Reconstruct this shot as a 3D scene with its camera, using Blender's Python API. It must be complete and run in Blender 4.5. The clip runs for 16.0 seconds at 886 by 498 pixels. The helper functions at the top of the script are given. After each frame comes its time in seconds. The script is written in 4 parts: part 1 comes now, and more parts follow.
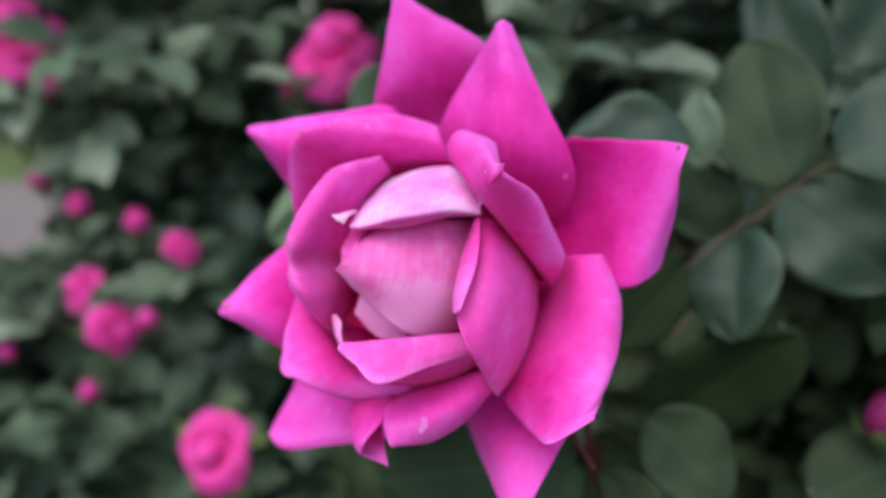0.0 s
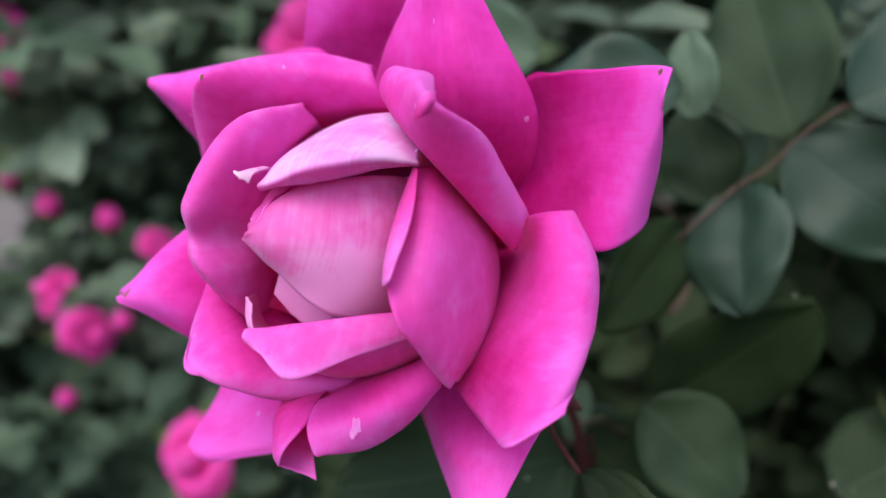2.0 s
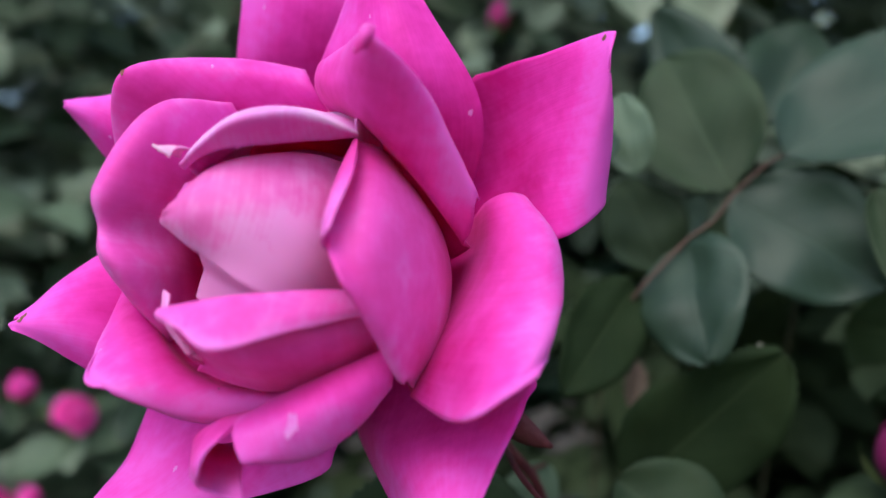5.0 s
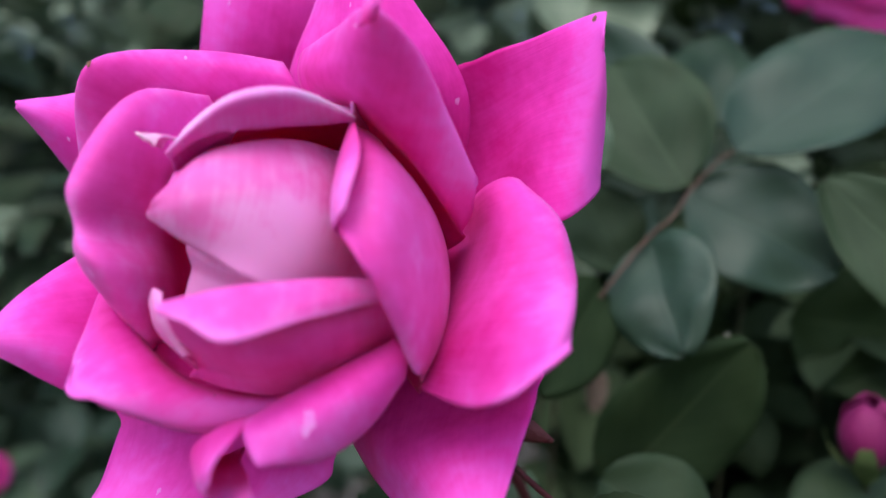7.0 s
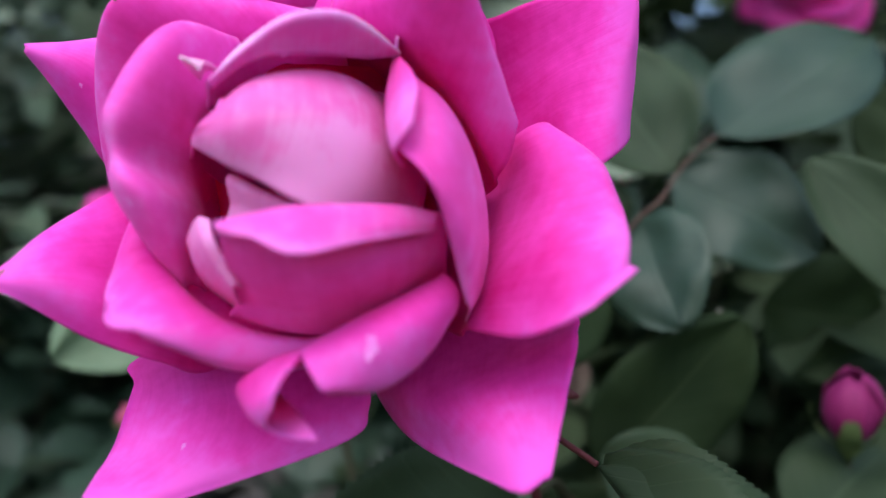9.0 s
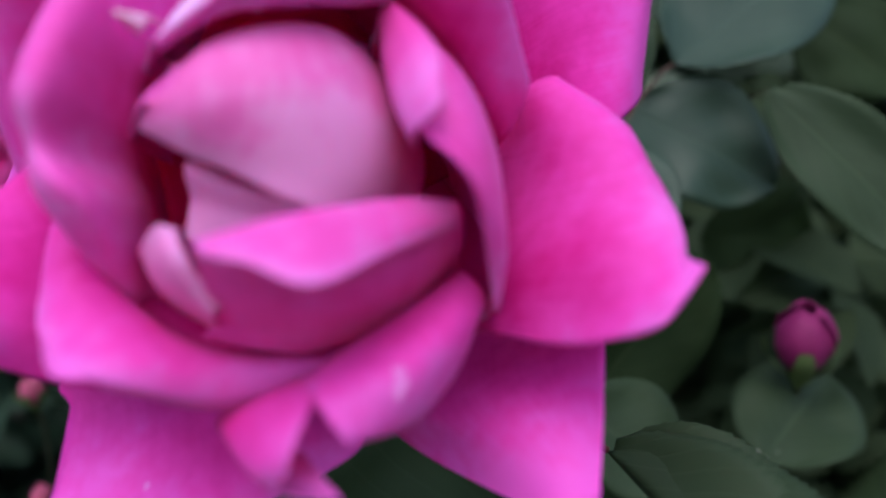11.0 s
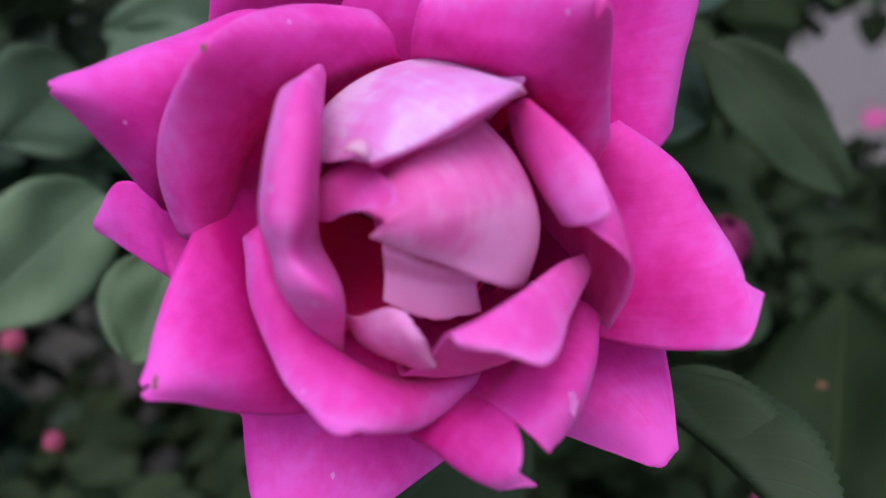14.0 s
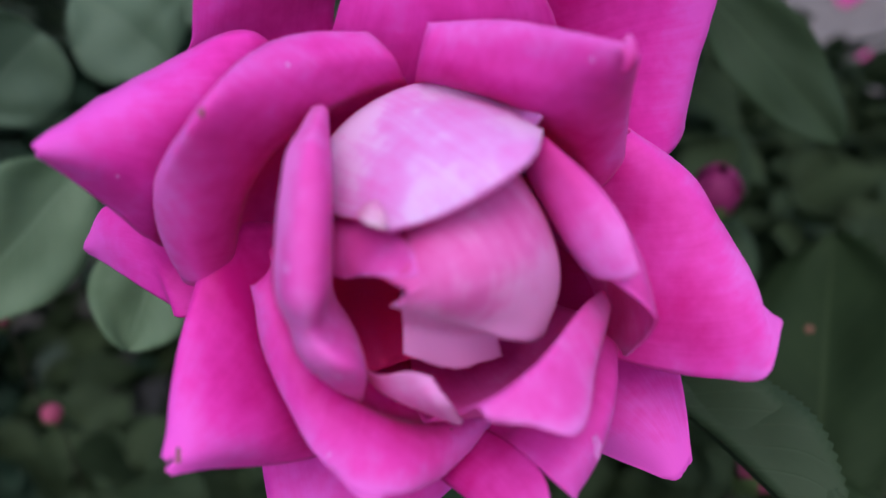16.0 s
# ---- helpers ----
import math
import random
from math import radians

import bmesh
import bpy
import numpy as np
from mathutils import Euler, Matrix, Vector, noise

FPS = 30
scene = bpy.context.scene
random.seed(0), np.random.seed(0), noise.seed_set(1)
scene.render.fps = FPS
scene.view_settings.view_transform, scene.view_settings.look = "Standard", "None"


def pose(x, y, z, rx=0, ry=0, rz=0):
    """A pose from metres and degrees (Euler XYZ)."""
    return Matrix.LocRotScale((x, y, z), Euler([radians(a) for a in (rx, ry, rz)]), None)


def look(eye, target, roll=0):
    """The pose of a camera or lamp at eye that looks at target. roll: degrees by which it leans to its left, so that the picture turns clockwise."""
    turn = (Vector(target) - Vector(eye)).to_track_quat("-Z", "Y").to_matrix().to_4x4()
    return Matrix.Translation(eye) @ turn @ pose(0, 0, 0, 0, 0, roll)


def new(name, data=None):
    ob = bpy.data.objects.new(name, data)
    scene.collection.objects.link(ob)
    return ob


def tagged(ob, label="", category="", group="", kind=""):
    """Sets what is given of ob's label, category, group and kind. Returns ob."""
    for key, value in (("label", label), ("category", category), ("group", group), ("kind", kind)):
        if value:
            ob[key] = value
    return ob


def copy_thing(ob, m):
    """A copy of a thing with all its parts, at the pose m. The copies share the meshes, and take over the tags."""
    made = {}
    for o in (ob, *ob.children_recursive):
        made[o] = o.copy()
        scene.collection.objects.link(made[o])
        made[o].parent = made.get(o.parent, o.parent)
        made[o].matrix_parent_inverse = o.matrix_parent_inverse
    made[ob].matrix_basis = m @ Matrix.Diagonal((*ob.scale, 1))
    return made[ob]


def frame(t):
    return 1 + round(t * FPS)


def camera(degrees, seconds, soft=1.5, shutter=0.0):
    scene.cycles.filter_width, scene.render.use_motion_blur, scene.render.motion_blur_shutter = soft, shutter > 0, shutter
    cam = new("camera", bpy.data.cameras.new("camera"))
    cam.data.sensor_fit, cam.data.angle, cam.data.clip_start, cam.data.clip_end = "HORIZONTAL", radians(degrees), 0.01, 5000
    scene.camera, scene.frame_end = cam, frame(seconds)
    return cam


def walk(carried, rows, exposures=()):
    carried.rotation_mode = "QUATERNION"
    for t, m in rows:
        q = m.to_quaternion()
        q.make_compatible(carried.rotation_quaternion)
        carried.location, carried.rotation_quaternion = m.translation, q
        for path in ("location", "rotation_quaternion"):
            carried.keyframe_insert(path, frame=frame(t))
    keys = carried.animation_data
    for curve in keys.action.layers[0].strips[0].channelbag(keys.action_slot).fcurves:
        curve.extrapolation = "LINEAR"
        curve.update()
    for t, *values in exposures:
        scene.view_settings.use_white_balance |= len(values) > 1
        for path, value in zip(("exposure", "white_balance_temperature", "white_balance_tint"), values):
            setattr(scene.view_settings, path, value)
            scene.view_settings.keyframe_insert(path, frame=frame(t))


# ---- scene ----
cam = camera(59.96, 16.0)
PATH = [
    (0.0, pose(0.00615, -0.14007, 0.94558, 75.265, 0.305, 0.746)),
    (0.5, pose(0.01282, -0.13249, 0.94358, 74.754, 1.357, 1.291)),
    (1.0, pose(0.01640, -0.11956, 0.93925, 74.686, 1.857, 0.959)),
    (1.5, pose(0.01522, -0.11486, 0.93917, 74.562, 2.260, 0.568)),
    (2.0, pose(0.01685, -0.11381, 0.93268, 74.874, 2.468, 0.459)),
    (2.5, pose(0.01695, -0.10964, 0.92769, 75.965, 2.366, 0.548)),
    (3.0, pose(0.00744, -0.11286, 0.91742, 77.762, 1.855, 0.543)),
    (3.5, pose(0.00790, -0.10827, 0.90649, 80.253, 1.642, 0.071)),
    (4.0, pose(0.01389, -0.10501, 0.90287, 83.834, 2.331, -1.236)),
    (6.5, pose(0.01086, -0.10923, 0.89623, 90.738, 6.739, -9.295)),
    (7.0, pose(0.00129, -0.10089, 0.89426, 90.674, 6.990, -10.719)),
    (7.5, pose(-0.00712, -0.10053, 0.88806, 90.745, 7.047, -11.966)),
    (8.0, pose(-0.00968, -0.10413, 0.88156, 91.266, 6.942, -13.100)),
    (8.5, pose(-0.01160, -0.09791, 0.87844, 92.469, 6.934, -14.286)),
    (9.0, pose(-0.01412, -0.09557, 0.88376, 92.224, 7.226, -15.466)),
    (11.5, pose(-0.02640, -0.06801, 0.90405, 81.052, 10.098, -26.922)),
    (12.0, pose(-0.03936, -0.06144, 0.92122, 77.969, 10.725, -30.359)),
    (12.5, pose(-0.04759, -0.05805, 0.92654, 76.515, 11.429, -32.371)),
    (13.0, pose(-0.05227, -0.07076, 0.93011, 74.355, 11.336, -34.113)),
    (13.5, pose(-0.05540, -0.07470, 0.93388, 73.140, 11.206, -34.558)),
    (14.0, pose(-0.05512, -0.07706, 0.92937, 71.507, 11.043, -34.854)),
    (14.5, pose(-0.05260, -0.07478, 0.93130, 70.401, 11.163, -35.303)),
    (15.0, pose(-0.05312, -0.07184, 0.94039, 68.435, 11.707, -36.156)),
    (15.5, pose(-0.04901, -0.07073, 0.94606, 65.640, 12.220, -36.713)),
    (16.0, pose(-0.05057, -0.06713, 0.94759, 62.986, 12.298, -37.663)),
]
walk(cam, PATH, ((0.0, 0.0, 6500, 6), (4.0, 0.02, 6400, 6), (9.0, 0.21, 6150, 9), (12.5, -0.4, 6050, 11), (14.0, -0.36, 6250, 11), (16.0, -0.47, 6100, 11)))
cam.data.dof.use_dof = True
cam.data.dof.focus_distance = 0.12
cam.data.dof.aperture_fstop = 9.5

# ---- light: soft evening daylight in open shade ----
world = bpy.data.worlds.new("sky")
scene.world = world
world.use_nodes = True
wn = world.node_tree
wn.nodes.clear()
sky = wn.nodes.new("ShaderNodeTexSky")
sky.sky_type = "NISHITA"
sky.sun_disc = False
sky.sun_elevation = radians(55)
sky.sun_rotation = radians(200)
sky.dust_density = 3.0
back = wn.nodes.new("ShaderNodeBackground")
back.inputs["Strength"].default_value = 0.275
wout = wn.nodes.new("ShaderNodeOutputWorld")
wn.links.new(sky.outputs[0], back.inputs[0])
wn.links.new(back.outputs[0], wout.inputs[0])
sun_data = bpy.data.lights.new("sun", "SUN")
sun_data.energy = 1.5
sun_data.angle = radians(60)
sun_data.color = (0.97, 0.97, 1.0)
sun = new("sun", sun_data)
sun.matrix_world = look((-1.3, -1.3, 5.2), (0, 0, 0.9))


# ---- materials ----
def nodes_of(name):
    m = bpy.data.materials.new(name)
    m.use_nodes = True
    nt = m.node_tree
    nt.nodes.clear()
    return m, nt, (lambda kind: nt.nodes.new("ShaderNode" + kind)), nt.links.new


def ramp(nt, stops):
    r = nt.nodes.new("ShaderNodeValToRGB")
    els = r.color_ramp.elements
    while len(els) < len(stops):
        els.new(0.5)
    for e, (p, c) in zip(els, stops):
        e.position, e.color = p, (*c, 1)
    return r


def petal_material(name, deep, mid, pale, glow=0.3, vein=0.5, lip=(0.9, 1.0, 0.09), cloud_amount=0.55, velvet=0.14, foot_shade=0.32):
    """Velvety petal: pigment and painted-in shade darken its colour towards the foot; fine veins run from foot to rim,
    soft mottling, light that passes through.
    """
    m, nt, nd, link = nodes_of(name)
    uv = nd("UVMap")
    uv.uv_map = "uv"
    stretch = nd("Mapping")
    stretch.inputs["Scale"].default_value = (46, 3.0, 1)
    link(uv.outputs[0], stretch.inputs[0])
    veins = nd("TexNoise")
    veins.inputs["Scale"].default_value = 1.0
    veins.inputs["Detail"].default_value = 3
    link(stretch.outputs[0], veins.inputs["Vector"])
    geo = nd("TexCoord")
    mott = nd("TexNoise")
    mott.inputs["Scale"].default_value = 70
    mott.inputs["Detail"].default_value = 4
    link(geo.outputs["Object"], mott.inputs["Vector"])
    grain = nd("TexNoise")
    grain.inputs["Scale"].default_value = 1800
    link(geo.outputs["Object"], grain.inputs["Vector"])
    sep = nd("SeparateXYZ")
    link(uv.outputs[0], sep.inputs[0])
    flecks = nd("TexNoise")
    flecks.inputs["Scale"].default_value = 420
    flecks.inputs["Detail"].default_value = 3
    link(geo.outputs["Object"], flecks.inputs["Vector"])
    cloud = nd("Math")
    cloud.operation = "MULTIPLY_ADD"
    link(flecks.outputs[0], cloud.inputs[0])
    cloud.inputs[1].default_value = 0.22
    soft = nd("Math")
    soft.operation = "MULTIPLY"
    soft.inputs[1].default_value = cloud_amount
    link(mott.outputs[0], soft.inputs[0])
    link(soft.outputs[0], cloud.inputs[2])
    add = nd("Math")
    add.operation = "MULTIPLY_ADD"
    link(veins.outputs[0], add.inputs[0])
    add.inputs[1].default_value = vein
    link(cloud.outputs[0], add.inputs[2])
    # shade of the petal folds, put into the colour from foot to rim
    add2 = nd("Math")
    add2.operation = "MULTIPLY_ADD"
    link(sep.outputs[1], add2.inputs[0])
    add2.inputs[1].default_value = foot_shade
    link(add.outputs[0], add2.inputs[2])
    rim = nd("MapRange")
    rim.inputs[1].default_value, rim.inputs[2].default_value, rim.inputs[4].default_value = lip
    link(sep.outputs[1], rim.inputs[0])
    add3 = nd("Math")
    add2b = nd("Math")
    add2b.inputs[1].default_value = 0.42 - 0.62 * foot_shade - 0.5 * (cloud_amount - 0.55)
    link(add2.outputs[0], add2b.inputs[0])
    link(add2b.outputs[0], add3.inputs[0])
    link(rim.outputs[0], add3.inputs[1])
    col = ramp(nt, [(0.60, deep), (0.86, mid), (1.0, pale)])
    link(add3.outputs[0], col.inputs[0])
    b = nd("BsdfPrincipled")
    b.inputs["Roughness"].default_value = 0.62
    b.inputs["Specular IOR Level"].default_value = 0.28
    b.inputs["Sheen Weight"].default_value = velvet
    b.inputs["Sheen Roughness"].default_value = 0.4
    b.inputs["Sheen Tint"].default_value = (0.98, 0.50, 0.92, 1)
    link(col.outputs[0], b.inputs["Base Color"])
    bump = nd("Bump")
    bump.inputs["Strength"].default_value = 0.25
    bump.inputs["Distance"].default_value = 0.0002
    link(veins.outputs[0], bump.inputs["Height"])
    bump2 = nd("Bump")
    bump2.inputs["Strength"].default_value = 0.15
    bump2.inputs["Distance"].default_value = 0.0001
    link(grain.outputs[0], bump2.inputs["Height"])
    link(bump.outputs[0], bump2.inputs["Normal"])
    link(bump2.outputs[0], b.inputs["Normal"])
    tr = nd("BsdfTranslucent")
    warm = nd("Mix")
    warm.data_type = "RGBA"
    warm.blend_type = "MULTIPLY"
    warm.inputs[0].default_value = 1.0
    warm.inputs[7].default_value = (1.0, 0.32, 0.62, 1)
    link(col.outputs[0], warm.inputs[6])
    link(warm.outputs[2], tr.inputs[0])
    mix = nd("MixShader")
    mix.inputs[0].default_value = glow
    out = nd("OutputMaterial")
    link(b.outputs[0], mix.inputs[1])
    link(tr.outputs[0], mix.inputs[2])
    link(mix.outputs[0], out.inputs[0])
    return m


def leaf_material(name, dark, light, vein_col, rough=0.5, gloss=0.35):
    """Rose leaf: pale midrib and side veins, mottled waxy green."""
    m, nt, nd, link = nodes_of(name)
    uv = nd("UVMap")
    uv.uv_map = "uv"
    sep = nd("SeparateXYZ")
    link(uv.outputs[0], sep.inputs[0])
    side = nd("Math")
    side.operation = "ABSOLUTE"
    link(sep.outputs[0], side.inputs[0])
    slant = nd("Math")
    slant.operation = "MULTIPLY_ADD"
    link(side.outputs[0], slant.inputs[0])
    slant.inputs[1].default_value = -0.38
    link(sep.outputs[1], slant.inputs[2])
    wave = nd("Math")
    wave.operation = "MULTIPLY"
    link(slant.outputs[0], wave.inputs[0])
    wave.inputs[1].default_value = 8 * math.tau
    sine = nd("Math")
    sine.operation = "SINE"
    link(wave.outputs[0], sine.inputs[0])
    vein = nd("MapRange")
    vein.inputs[1].default_value = 0.9
    vein.inputs[2].default_value = 1.0
    link(sine.outputs[0], vein.inputs[0])
    rib = nd("MapRange")
    rib.inputs[1].default_value = 0.05
    rib.inputs[2].default_value = 0.015
    link(side.outputs[0], rib.inputs[0])
    both = nd("Math")
    both.operation = "MAXIMUM"
    half = nd("Math")
    half.operation = "MULTIPLY"
    half.inputs[1].default_value = 0.3
    link(vein.outputs[0], half.inputs[0])
    link(half.outputs[0], both.inputs[0])
    link(rib.outputs[0], both.inputs[1])
    geo = nd("TexCoord")
    big = nd("TexNoise")
    big.inputs["Scale"].default_value = 45
    big.inputs["Detail"].default_value = 5
    link(geo.outputs["Object"], big.inputs["Vector"])
    isl = nd("NewGeometry")
    mixv = nd("Math")
    mixv.operation = "MULTIPLY_ADD"
    link(isl.outputs["Random Per Island"], mixv.inputs[0])
    mixv.inputs[1].default_value = 0.5
    link(big.outputs[0], mixv.inputs[2])
    col = ramp(nt, [(0.35, dark), (1.0, light)])
    link(mixv.outputs[0], col.inputs[0])
    tint = nd("Mix")
    tint.data_type = "RGBA"
    link(both.outputs[0], tint.inputs[0])
    link(col.outputs[0], tint.inputs[6])
    tint.inputs[7].default_value = (*vein_col, 1)
    b = nd("BsdfPrincipled")
    b.inputs["Roughness"].default_value = rough
    b.inputs["Specular IOR Level"].default_value = gloss
    link(tint.outputs[2], b.inputs["Base Color"])
    bump = nd("Bump")
    bump.inputs["Strength"].default_value = 0.5
    bump.inputs["Distance"].default_value = 0.0004
    bump.invert = True
    link(both.outputs[0], bump.inputs["Height"])
    fine = nd("TexNoise")
    fine.inputs["Scale"].default_value = 500
    link(geo.outputs["Object"], fine.inputs["Vector"])
    bump2 = nd("Bump")
    bump2.inputs["Strength"].default_value = 0.3
    bump2.inputs["Distance"].default_value = 0.0003
    link(fine.outputs[0], bump2.inputs["Height"])
    link(bump.outputs[0], bump2.inputs["Normal"])
    link(bump2.outputs[0], b.inputs["Normal"])
    tr = nd("BsdfTranslucent")
    link(tint.outputs[2], tr.inputs[0])
    mix = nd("MixShader")
    mix.inputs[0].default_value = 0.2
    out = nd("OutputMaterial")
    link(b.outputs[0], mix.inputs[1])
    link(tr.outputs[0], mix.inputs[2])
    link(mix.outputs[0], out.inputs[0])
    return m


def plain_material(name, a, b_col, scale, rough=0.8, bump_mm=0.3):
    m, nt, nd, link = nodes_of(name)
    geo = nd("TexCoord")
    n1 = nd("TexNoise")
    n1.inputs["Scale"].default_value = scale
    n1.inputs["Detail"].default_value = 8
    link(geo.outputs["Object"], n1.inputs["Vector"])
    col = ramp(nt, [(0.3, a), (0.7, b_col)])
    link(n1.outputs[0], col.inputs[0])
    b = nd("BsdfPrincipled")
    b.inputs["Roughness"].default_value = rough
    b.inputs["Specular IOR Level"].default_value = 0.2
    link(col.outputs[0], b.inputs["Base Color"])
    n2 = nd("TexNoise")
    n2.inputs["Scale"].default_value = scale * 6
    link(geo.outputs["Object"], n2.inputs["Vector"])
    bump = nd("Bump")
    bump.inputs["Distance"].default_value = bump_mm / 1000
    link(n2.outputs[0], bump.inputs["Height"])
    link(bump.outputs[0], b.inputs["Normal"])
    out = nd("OutputMaterial")
    link(b.outputs[0], out.inputs[0])
    return m


PINK = petal_material("magenta_petal", (0.70, 0.004, 0.29), (0.87, 0.068, 0.59), (0.88, 0.17, 0.78), 0.38, 0.12, cloud_amount=0.6, foot_shade=0.64)
OUTER = petal_material("deep_magenta_petal", (0.64, 0.003, 0.27), (0.84, 0.044, 0.52), (0.87, 0.11, 0.70), 0.28, 0.12, cloud_amount=0.6, foot_shade=0.6)
PALE = petal_material("pale_lilac_petal", (0.86, 0.15, 0.66), (0.86, 0.36, 0.86), (0.89, 0.57, 0.96), 0.26, 0.3, (0.80, 0.86, -0.36), 0.95)
HEART = petal_material("rose_heart_petal", (0.80, 0.06, 0.42), (0.86, 0.18, 0.62), (0.90, 0.36, 0.80), 0.32, 0.22, (0.9, 1.0, 0.08), 0.75)
CREAM = petal_material("bleached_petal_edge", (0.80, 0.30, 0.62), (0.86, 0.46, 0.74), (0.90, 0.62, 0.84), 0.3, 0.3, velvet=0.1)
CORE = petal_material("rose_pink_petal", (0.74, 0.022, 0.35), (0.87, 0.105, 0.62), (0.89, 0.23, 0.80), 0.34, 0.1, cloud_amount=0.7, foot_shade=0.28)
# Carmine puts the red light bounced between petals into the colour.
RED = petal_material("carmine_petal", (0.90, 0.008, 0.24), (0.92, 0.025, 0.33), (0.92, 0.05, 0.42), 0.66, 0.1)
FAR_PINK = petal_material("deep_pink_petal", (0.78, 0.014, 0.29), (0.86, 0.035, 0.40), (0.89, 0.095, 0.55), 0.34, 0.2)
# Darker copy of the bloom pink; the bud's shade is put into its colour.
BUD_PINK = petal_material("shaded_pink_petal", (0.15, 0.004, 0.055), (0.20, 0.008, 0.09), (0.27, 0.02, 0.135), 0.2, 0.2, velvet=0.05)
BLUSH = petal_material("salmon_pink_petal", (0.25, 0.018, 0.06), (0.34, 0.036, 0.10), (0.43, 0.08, 0.17), 0.2, velvet=0.05)
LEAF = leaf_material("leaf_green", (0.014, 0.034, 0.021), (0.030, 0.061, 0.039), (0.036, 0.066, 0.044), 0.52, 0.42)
# Lighter copies of the leaf green: extra light on dim leaves put into the colour.
PALE_LEAF = leaf_material("pale_lit_leaf_green", (0.060, 0.100, 0.062), (0.108, 0.164, 0.106), (0.12, 0.175, 0.118), 0.6)
LIT_LEAF = leaf_material("lit_leaf_green", (0.065, 0.115, 0.060), (0.150, 0.222, 0.132), (0.16, 0.235, 0.145), 0.6)
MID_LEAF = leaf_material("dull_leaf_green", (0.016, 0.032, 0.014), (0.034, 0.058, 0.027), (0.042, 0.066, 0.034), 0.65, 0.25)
# Dark olive leaf; shade on the low leaves is put into this green too.
DARK_LEAF = leaf_material("deep_shaded_leaf_green", (0.011, 0.022, 0.009), (0.021, 0.038, 0.014), (0.028, 0.046, 0.019), 0.7, 0.12)
# Shade inside the bush, put into the leaf colour.
SHADE_LEAF = leaf_material("shaded_bush_leaf_green", (0.018, 0.032, 0.015), (0.038, 0.058, 0.027), (0.042, 0.062, 0.031), 0.7, 0.15)
# Sky-lit bush leaves: their brightness sits in this base colour.
FAR_LEAF = leaf_material("lit_bush_leaf_green", (0.086, 0.132, 0.090), (0.245, 0.315, 0.23), (0.26, 0.32, 0.24), 0.5, 0.5)
CALYX = plain_material("calyx_green", (0.06, 0.11, 0.03), (0.13, 0.17, 0.06), 160, 0.6)
STEM = plain_material("reddish_stem", (0.06, 0.012, 0.018), (0.10, 0.025, 0.03), 120, 0.55)
TWIG = plain_material("red_brown_twig", (0.055, 0.032, 0.025), (0.10, 0.06, 0.048), 110, 0.6)
CANE = plain_material("green_brown_cane", (0.024, 0.026, 0.014), (0.05, 0.048, 0.028), 90, 0.7)
GREY_SPOT = plain_material("grey_leaf_spot", (0.22, 0.22, 0.19), (0.34, 0.33, 0.29), 900, 0.9)
SPOT = plain_material("bleached_spot", (0.82, 0.16, 0.64), (0.85, 0.27, 0.73), 900, 0.8)
BROWN = plain_material("brown_spot", (0.16, 0.06, 0.05), (0.3, 0.14, 0.1), 900, 0.8)
WITHERED = plain_material("withered_tan", (0.10, 0.07, 0.055), (0.20, 0.15, 0.12), 300, 0.9)
SOIL = plain_material("mulch_soil", (0.030, 0.026, 0.021), (0.070, 0.060, 0.050), 30, 0.95, 8)
GRASS = plain_material("lawn_green", (0.06, 0.10, 0.03), (0.13, 0.17, 0.06), 25, 0.9, 6)
PAVE = plain_material("path_concrete", (0.142, 0.118, 0.114), (0.212, 0.182, 0.177), 20, 0.9, 1)
BARK = plain_material("tree_bark", (0.05, 0.045, 0.04), (0.13, 0.11, 0.10), 12, 0.95, 12)


# ---- mesh helpers ----
def mesh_object(name, verts, faces, material, uvs=None, smooth=True):
    me = bpy.data.meshes.new(name)
    me.from_pydata([tuple(v) for v in verts], [], [tuple(f) for f in faces])
    if uvs is not None:
        layer = me.uv_layers.new(name="uv")
        idx = np.empty(len(me.loops), dtype=np.int32)
        me.loops.foreach_get("vertex_index", idx)
        layer.data.foreach_set("uv", np.asarray(uvs, dtype=np.float32)[idx].ravel())
    if smooth:
        me.polygons.foreach_set("use_smooth", [True] * len(me.polygons))
    me.materials.append(material)
    me.update()
    return new(name, me)


def under(ob, parent, label=""):
    ob.parent = parent
    return tagged(ob, label) if label else ob


def spline(p, n):
    """n samples of a smooth curve through the control values p along the first axis."""
    p = np.asarray(p, float)
    k = len(p)
    if k == 2:
        s = np.linspace(0, 1, n).reshape((-1,) + (1,) * (p.ndim - 1))
        return p[0] * (1 - s) + p[1] * s
    q = np.concatenate([[2 * p[0] - p[1]], p, [2 * p[-1] - p[-2]]])
    out = []
    for s in np.linspace(0, k - 1, n):
        i = min(int(s), k - 2)
        t = s - i
        a, b, c, d = q[i], q[i + 1], q[i + 2], q[i + 3]
        out.append(0.5 * (2 * b + (c - a) * t + (2 * a - 5 * b + 4 * c - d) * t ** 2 + (3 * b - a - 3 * c + d) * t ** 3))
    return np.array(out)


def grid_faces(nu, nv):
    return [(i * nv + j, i * nv + j + 1, (i + 1) * nv + j + 1, (i + 1) * nv + j) for i in range(nu - 1) for j in range(nv - 1)]


def unit(v):
    return v / np.maximum(np.linalg.norm(v, axis=-1, keepdims=True), 1e-9)


def normals(g):
    return unit(np.cross(np.gradient(g, axis=0), np.gradient(g, axis=1)))


